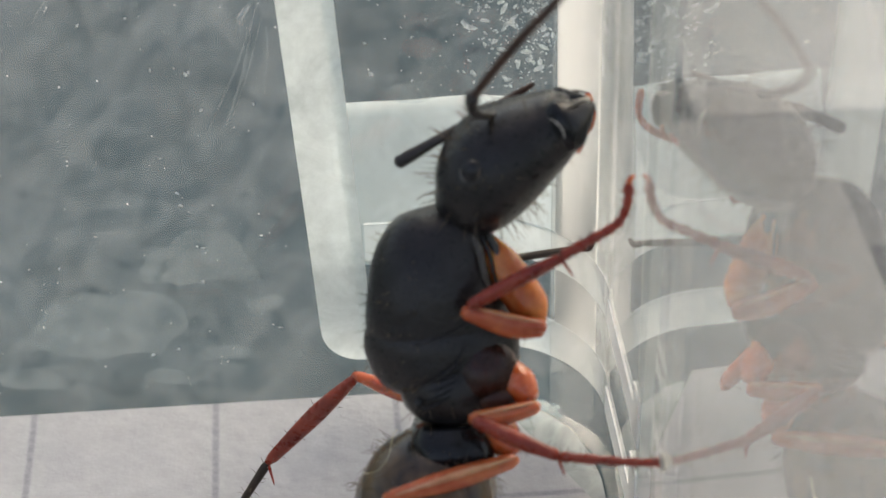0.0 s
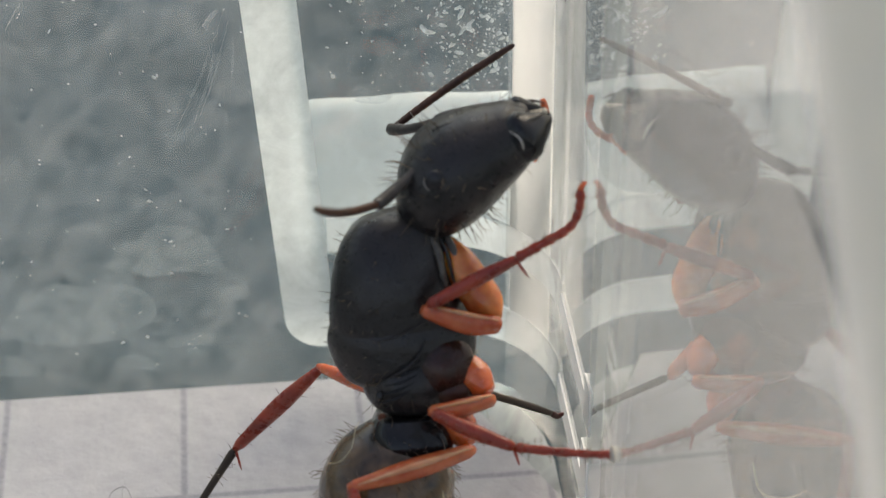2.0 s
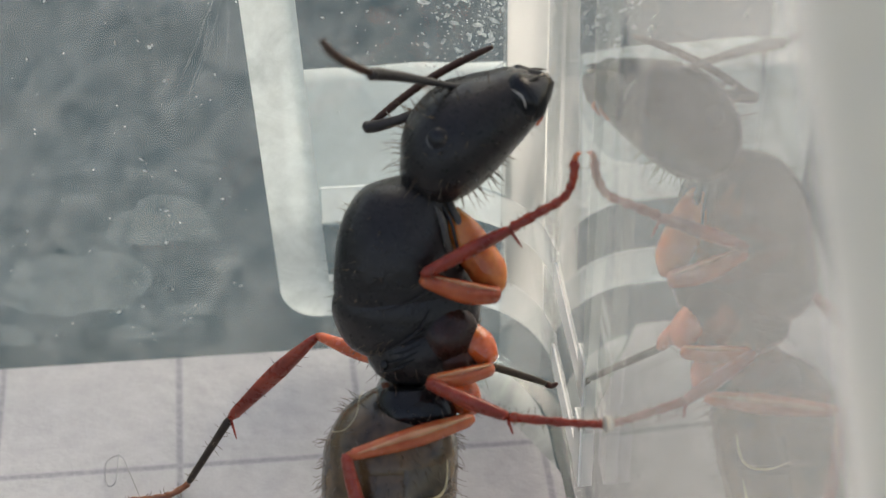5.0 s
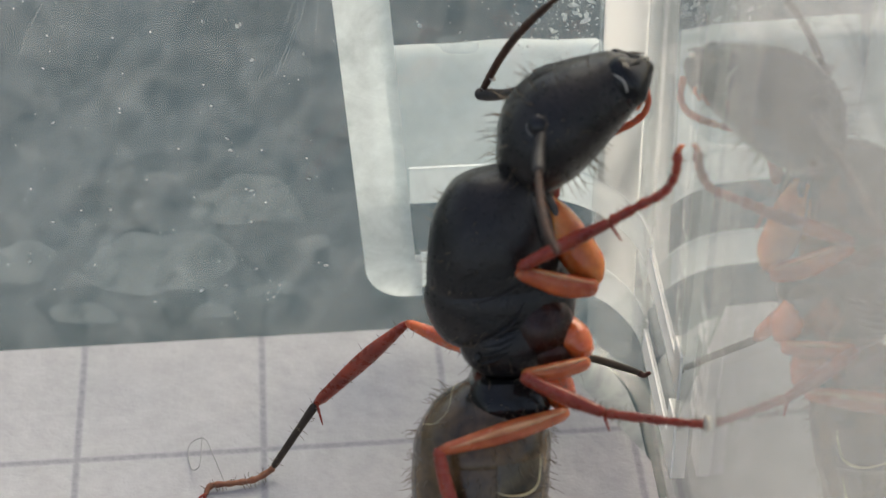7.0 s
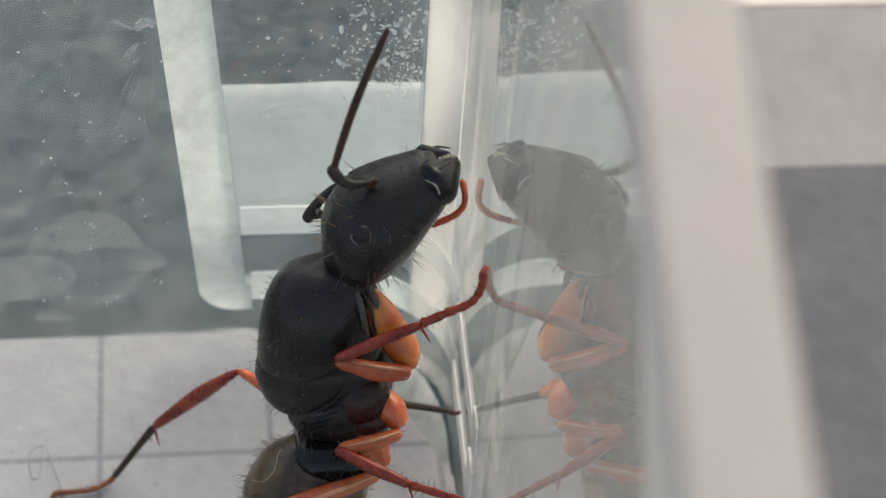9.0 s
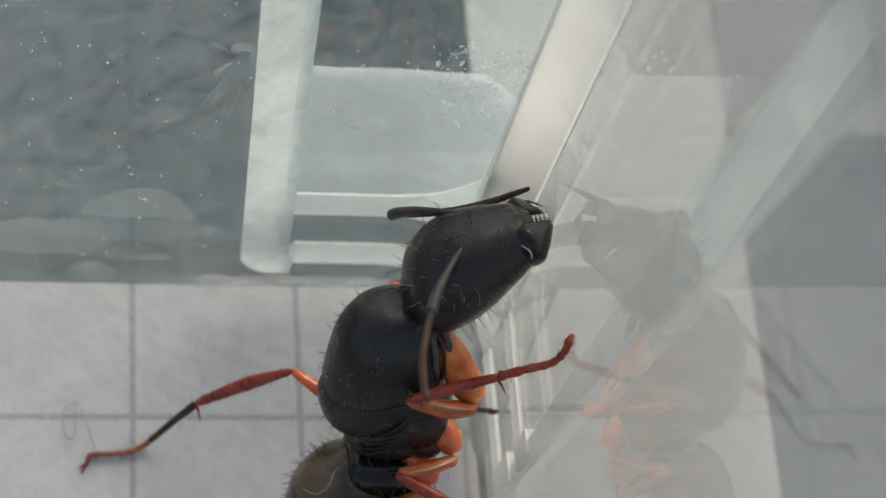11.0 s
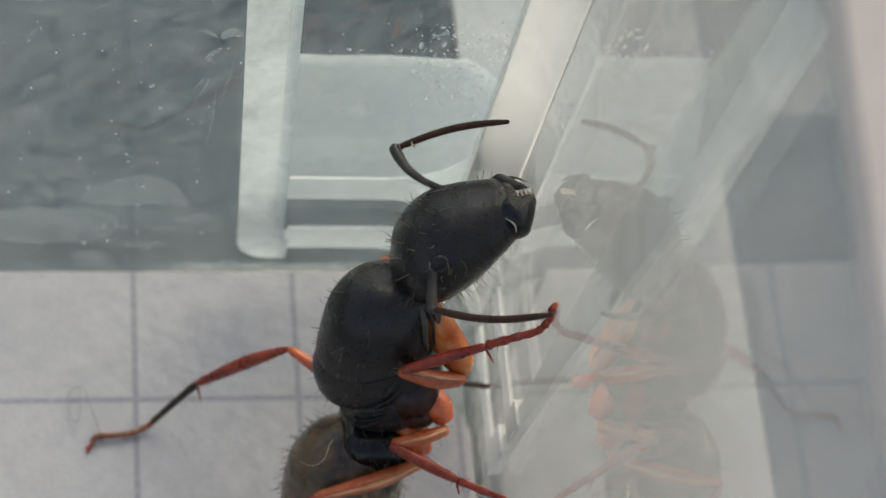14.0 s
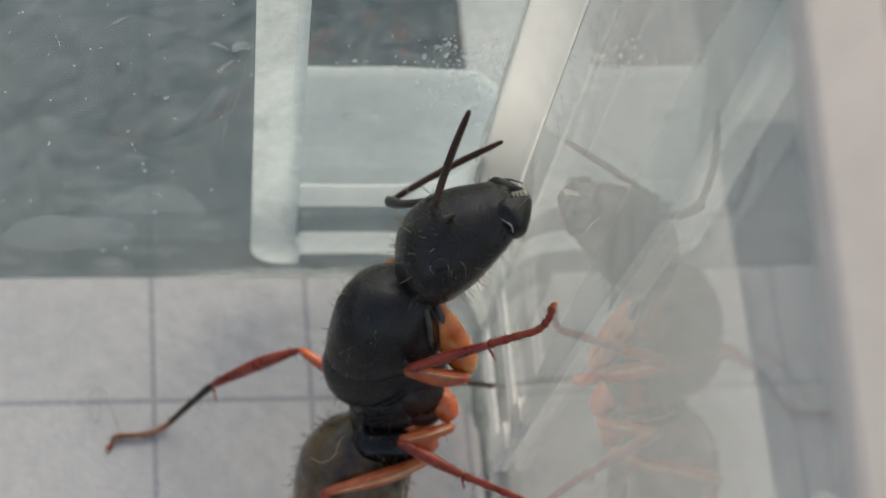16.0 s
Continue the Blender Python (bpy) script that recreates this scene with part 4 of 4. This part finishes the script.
foreleg = part("foreleg", limb([Vector(p) - FORE_AT for p in ((0.9, 1.6, -0.9), (1.15, 2.75, -1.0), (2.34, 3.22, -0.6))], [0.18, 0.15, 0.1], 12), RED, ant, "thin red-brown shin")
part("tarsus", limb([Vector(p) - FORE_AT for p in ((2.34, 3.22, -0.6), (2.94, 3.53, -0.5), (3.2, 3.91, -0.5), (3.11, 4.5, -0.5))], [0.09, 0.09, 0.08, 0.09], 10, 1, 6, 0.1), FEMUR, foreleg, "amber jointed foot")
foreleg.location = FORE_AT * MM
MID_AT = Vector((1.5, -2.5, -1.7))
midleg = part("tarsus", limb([Vector(p) - MID_AT for p in ((1.5, -2.5, -1.7), (2.5, -3.0, -2.3), (3.3, -3.4, -2.7))], [0.11, 0.1, 0.08], 10), DARK_LEG, ant, "thin dark shin and foot")
part("claw", limb([Vector(p) - MID_AT for p in ((3.3, -3.4, -2.7), (3.45, -3.5, -2.75), (3.62, -3.42, -2.7))], [0.09, 0.08, 0.05], 8), BROWN, midleg, "brown claw")
midleg.location = MID_AT * MM

# antennae: scape carried by the head, whip on the scape
SOCKET = {1: in_head((1.05, 0.6, 0.5)), -1: in_head((1.05, 0.6, -0.5))}
SCAPE, WHIP = 2.6, 3.7
antennae = {}
for side in (1, -1):
    scape = part("scape", limb([(0, 0, 0), (0, 0.3, -0.08), (0, SCAPE * 0.35, -0.2), (0, SCAPE * 0.65, -0.22), (0, SCAPE * 0.9, -0.09), (0, SCAPE, 0)], [0.12, 0.075, 0.10, 0.125, 0.155, 0.15], 12), SCAPE_GREY, ant, "grey-brown first joint of the antenna")
    whip = part("whip", limb([(0, i * WHIP / 6, 0.2 * math.sin(math.pi * i / 6)) for i in range(7)], [0.08, 0.098, 0.10, 0.102, 0.10, 0.092, 0.06], 10, 1, 10, 0.09), WHIP_DARK, scape, "thin jointed whip of the antenna")
    for k in (0.22, 0.62) if side < 0 else ():
        part("ring", limb([(0, k - 0.007, 0.02), (0, k + 0.007, 0.02)], [0.11, 0.11], 12, 1, 2), JAW_SKIN, whip, "pale joint ring")
    part("joint", ball((0, SCAPE, 0), (0.16, 0.14, 0.16), 14), SCAPE_GREY, scape)
    antennae[side] = scape, whip

# seconds, then where the scape and the whip point, in the ant's space
NEAR = [
    (0, (-0.27, 0.22, 0.94), (0.51, 0.61, 0.61)),
    (0.2, (-0.44, 0.42, 0.80), (0.14, 0.77, 0.62)),
    (0.5, (-0.45, 0.55, 0.70), (0.00, 0.75, 0.66)),
    (1, (-0.32, 0.39, 0.86), (0.40, 0.49, 0.77)),
    (1.2, (-0.24, 0.25, 0.94), (0.54, 0.52, 0.66)),
    (1.5, (-0.26, 0.06, 0.96), (0.46, 0.55, 0.70)),
    (1.8, (-0.82, -0.54, 0.17), (-0.02, 0.69, 0.72)),
    (2, (-0.74, -0.63, 0.20), (-0.43, 0.12, 0.90)),
    (2.2, (-0.56, -0.68, 0.48), (-0.23, -0.29, 0.93)),
    (2.5, (-0.20, -0.85, 0.49), (0.47, -0.22, 0.86)),
    (2.8, (-0.57, -0.67, 0.47), (-0.15, -0.40, 0.90)),
    (3, (-0.70, -0.64, 0.31), (-0.36, -0.81, 0.46)),
    (3.2, (-0.72, -0.62, 0.30), (-0.42, -0.79, 0.44)),
    (5.3, (-0.72, 0.31, 0.62), (-0.16, 0.45, 0.88)),
    (5.5, (-0.22, 0.29, 0.93), (0.19, 0.49, 0.85)),
    (6, (-0.20, 0.22, 0.95), (0.08, 0.38, 0.92)),
    (6.3, (-0.44, -0.17, 0.88), (0.06, 0.48, 0.88)),
    (6.5, (-0.54, -0.69, 0.48), (-0.17, 0.00, 0.99)),
    (6.7, (-0.48, -0.74, 0.46), (-0.46, -0.75, 0.49)),
    (7, (-0.27, -0.74, 0.62), (-0.01, -0.31, 0.95)),
    (7.5, (-0.20, -0.76, 0.61), (0.68, -0.20, 0.71)),
    (7.8, (-0.34, -0.73, 0.59), (-0.22, 0.06, 0.97)),
    (8, (-0.54, -0.22, 0.81), (-0.20, 0.30, 0.93)),
    (8.3, (-0.24, 0.16, 0.96), (0.16, 0.56, 0.81)),
    (8.5, (0.01, 0.50, 0.86), (0.51, 0.69, 0.51)),
    (9, (-0.44, 0.42, 0.79), (0.35, 0.94, -0.01)),
    (9.2, (-0.58, 0.40, 0.71), (-0.13, 0.90, 0.41)),
    (11.3, (-0.42, -0.48, 0.77), (-0.11, -0.25, 0.96)),
    (11.5, (-0.20, -0.70, 0.69), (0.26, -0.36, 0.90)),
    (12, (-0.21, -0.44, 0.87), (0.87, -0.18, 0.47)),
    (12.5, (-0.31, -0.79, 0.52), (0.25, 0.42, 0.87)),
    (13, (-0.44, -0.77, 0.47), (-0.23, -0.09, 0.97)),
    (13.5, (-0.20, -0.66, 0.72), (0.45, -0.24, 0.86)),
    (14, (-0.24, -0.77, 0.59), (0.67, 0.41, 0.62)),
    (14.2, (-0.29, -0.26, 0.92), (0.31, 0.72, 0.63)),
    (14.5, (-0.53, -0.27, 0.81), (-0.10, 0.69, 0.72)),
    (15, (-0.36, 0.15, 0.92), (0.75, 0.64, -0.15)),
    (15.5, (-0.22, 0.23, 0.95), (0.64, 0.73, -0.23)),
    (16, (-0.37, 0.56, 0.74), (0.08, 0.95, 0.30)),
]
FAR = [
    (0, (-0.89, -0.46, -0.01), (0.88, 0.43, -0.20)),
    (0.5, (-0.86, -0.50, 0.02), (0.84, 0.37, -0.40)),
    (1, (-0.82, -0.57, -0.06), (0.71, 0.35, -0.62)),
    (1.5, (-0.69, -0.57, -0.45), (0.69, 0.33, -0.65)),
    (1.8, (-0.62, -0.38, -0.69), (0.83, 0.31, -0.46)),
    (2, (-0.56, -0.21, -0.80), (0.84, 0.53, 0.08)),
    (2.5, (-0.63, -0.08, -0.78), (0.70, 0.66, 0.29)),
    (3, (-0.28, 0.22, -0.93), (0.76, 0.23, 0.61)),
    (3.2, (-0.38, 0.47, -0.80), (0.68, 0.24, 0.69)),
    (5.3, (-0.86, -0.50, -0.09), (0.80, 0.57, 0.16)),
    (5.5, (-0.79, -0.60, -0.11), (0.51, 0.50, 0.70)),
    (6, (-0.72, -0.58, -0.38), (0.40, 0.45, 0.80)),
    (6.5, (-0.72, -0.49, -0.48), (0.63, 0.57, 0.52)),
    (7, (-0.64, -0.32, -0.70), (0.45, 0.67, 0.59)),
    (7.5, (-0.34, -0.14, -0.93), (0.26, 0.57, 0.78)),
    (7.8, (-0.37, -0.21, -0.90), (0.39, 0.58, 0.72)),
    (8, (-0.58, -0.38, -0.72), (0.71, 0.71, -0.04)),
    (8.2, (-0.48, -0.45, -0.75), (0.77, 0.57, 0.29)),
    (8.5, (-0.55, -0.62, -0.56), (0.84, 0.54, -0.04)),
    (9, (-0.59, -0.69, -0.42), (0.42, 0.55, 0.72)),
    (9.2, (-0.56, -0.69, -0.46), (0.29, 0.54, 0.79)),
    (11.3, (-0.50, -0.44, -0.75), (0.79, 0.59, 0.17)),
    (11.5, (-0.58, -0.39, -0.71), (0.71, 0.65, 0.27)),
    (12, (-0.52, -0.24, -0.82), (0.67, 0.68, 0.31)),
    (12.5, (-0.46, -0.13, -0.88), (0.66, 0.62, 0.42)),
    (13, (-0.53, -0.21, -0.82), (0.57, 0.72, 0.40)),
    (13.5, (-0.49, 0.04, -0.87), (0.58, 0.62, 0.53)),
    (14, (-0.40, -0.08, -0.91), (0.69, 0.54, 0.49)),
    (14.5, (-0.50, -0.33, -0.80), (0.72, 0.65, 0.24)),
    (15, (-0.56, -0.41, -0.72), (0.77, 0.62, 0.16)),
    (15.5, (-0.56, -0.48, -0.68), (0.82, 0.57, -0.02)),
    (16, (-0.46, -0.54, -0.71), (0.79, 0.60, 0.10)),
]
NOD = [(0, -1.5), (1.5, -3.0), (3, -4.0), (5.5, -2.0), (6, -2.5), (7, -1.0), (7.5, -2.5), (7.8, 1.0), (8, 1.5), (8.5, 2.5), (9, 5.0), (9.2, 4.5), (11.3, 1.5), (11.5, 1.0), (12, 2.5), (12.5, 2.5), (13, 2.5), (13.5, 4.5), (14, 1.5), (14.5, 2.0), (15, 2.0), (15.5, 2.0), (16, 4.0)]


SWAY = [(0, -0.23, 0.0), (0.5, -0.37, -0.08), (1, -0.2, 0.0), (1.5, -0.22, 0.0), (2, -0.24, 0.0), (2.5, -0.2, 0.0), (3, -0.1, 0.0), (5.5, 0.0, 0.0), (7, 0.0, 0.0), (7.5, 0.1, -0.02), (8, 0.12, 0.0), (9, 0.1, 0.0), (11.3, 0.0, 0.0), (16, 0.0, 0.0)]
TRUNK = ("pronotum", "mesonotum", "propodeum", "neck", "petiole", "pleuron", "collar_rim", "groove", "seam", "wrinkle", "spiracle", "sternite", "tergite", "loose_hair", "coxa")


def sway_at(t):
    ts, x, y = zip(*SWAY)
    return Vector((float(np.interp(t, ts, x)), float(np.interp(t, ts, y)), 0))


def aimed(at, way, bend, last=None):
    """A pose at a place that points y along way and z towards bend, with little twist from the last pose."""
    y = Vector(way).normalized()
    want = bend - y * bend.dot(y)
    if last is not None:
        turn = last.to_3x3().col[1].rotation_difference(y)
        z = turn @ last.to_3x3().col[2]
        if want.length > 0.12:
            angle = math.atan2(y.dot(z.cross(want)), z.dot(want))
            angle = max(-0.7, min(0.7, angle))
            z = Matrix.Rotation(angle, 3, y) @ z
    else:
        z = want if want.length > 0.05 else y.orthogonal()
    z = (z - y * z.dot(y)).normalized()
    x = y.cross(z)
    return Matrix.Translation(at) @ Matrix((x, y, z)).transposed().to_4x4()


def nod_at(t):
    ts, a = zip(*NOD)
    return float(np.interp(t, ts, a))


TURN = [(0, 15, 3), (1.5, 15, 4), (2.2, 14, 8), (3.2, 14, 10), (5.3, 9, -2), (7.5, 6, -2), (8, 2, 0), (8.5, 0, 0), (16, 0, 0)]  # towards the near side, and rolled


def head_turn(t):
    ts, yaw, roll = zip(*TURN)
    yaw, roll = float(np.interp(t, ts, yaw)), float(np.interp(t, ts, roll))
    return Matrix.Rotation(radians(nod_at(t)), 4, "Z") @ Matrix.Rotation(radians(-yaw), 4, TOP) @ Matrix.Rotation(radians(roll), 4, FWD)


def motions():
    home = ant.matrix_world.copy()
    walk(ant, [(t, Matrix.Translation(mm(d)) @ home) for t, d in ((0, (0, 0, 0)), (7.8, (0, 0, 0)), (8.5, (0.18, 0.09, 0)), (9.2, (0.18, 0.09, 0)), (11.3, (0.2, 0.09, 0)), (16, (0.2, 0.09, 0)))])
    times = sorted({t for t, *_ in NOD + SWAY + TURN})
    walk(head, [(t, Matrix.Translation((HEAD_AT + sway_at(t)) * MM) @ head_turn(t)) for t in times])
    for o in list(ant.children):
        kind_of = o.name.split(".")[0]
        share = 1.0 if kind_of in TRUNK else 0.5 if kind_of in ("femur", "keel") else 0.0
        if share:
            walk(o, [(t, Matrix.Translation(sway_at(t) * share * MM)) for t, *_ in SWAY])
    for side, rows in ((1, NEAR), (-1, FAR)):
        scape, whip = antennae[side]
        up, over = [], []
        for t, a, b in rows:
            at = HEAD_AT + sway_at(t) + head_turn(t).to_3x3() @ SOCKET[side]
            a, b = Vector(a).normalized(), Vector(b).normalized()
            m = aimed(at * MM, a, b, up[-1][1] if up else None)
            back = m.to_3x3().inverted()
            up.append((t, m))
            over.append((t, aimed(Vector((0, SCAPE * MM, 0)), back @ b, back @ a, over[-1][1] if over else None)))
        walk(scape, up)
        walk(whip, over)
    raised, tucked = Vector((0.2, 0.5, 0)), Vector((-1.9, -2.9, -0.9))
    walk(foreleg, [(t, Matrix.Translation((FORE_AT + sway_at(t) + d) * MM) @ Matrix.Rotation(radians(a), 4, "Z")) for t, a, d in ((0, 2, raised), (0.5, 2, raised), (1, 2, raised), (2.5, 2, raised), (3.2, 2, raised), (4.3, 20, tucked), (6.0, 20, tucked), (6.35, 0, Vector()), (9.2, 0, Vector()), (10.2, 25, tucked), (16, 25, tucked))])
    lifted = Vector((-0.5, 3.6, 0.2))
    walk(midleg, [(t, Matrix.Translation((MID_AT + lifted * k) * MM) @ Matrix.Rotation(radians(a), 4, "Z")) for t, a, k in ((0, 28, 1), (0.35, 30, 1), (0.6, 18, 0.5), (0.9, 0, 0), (16, 0, 0))])


motions()
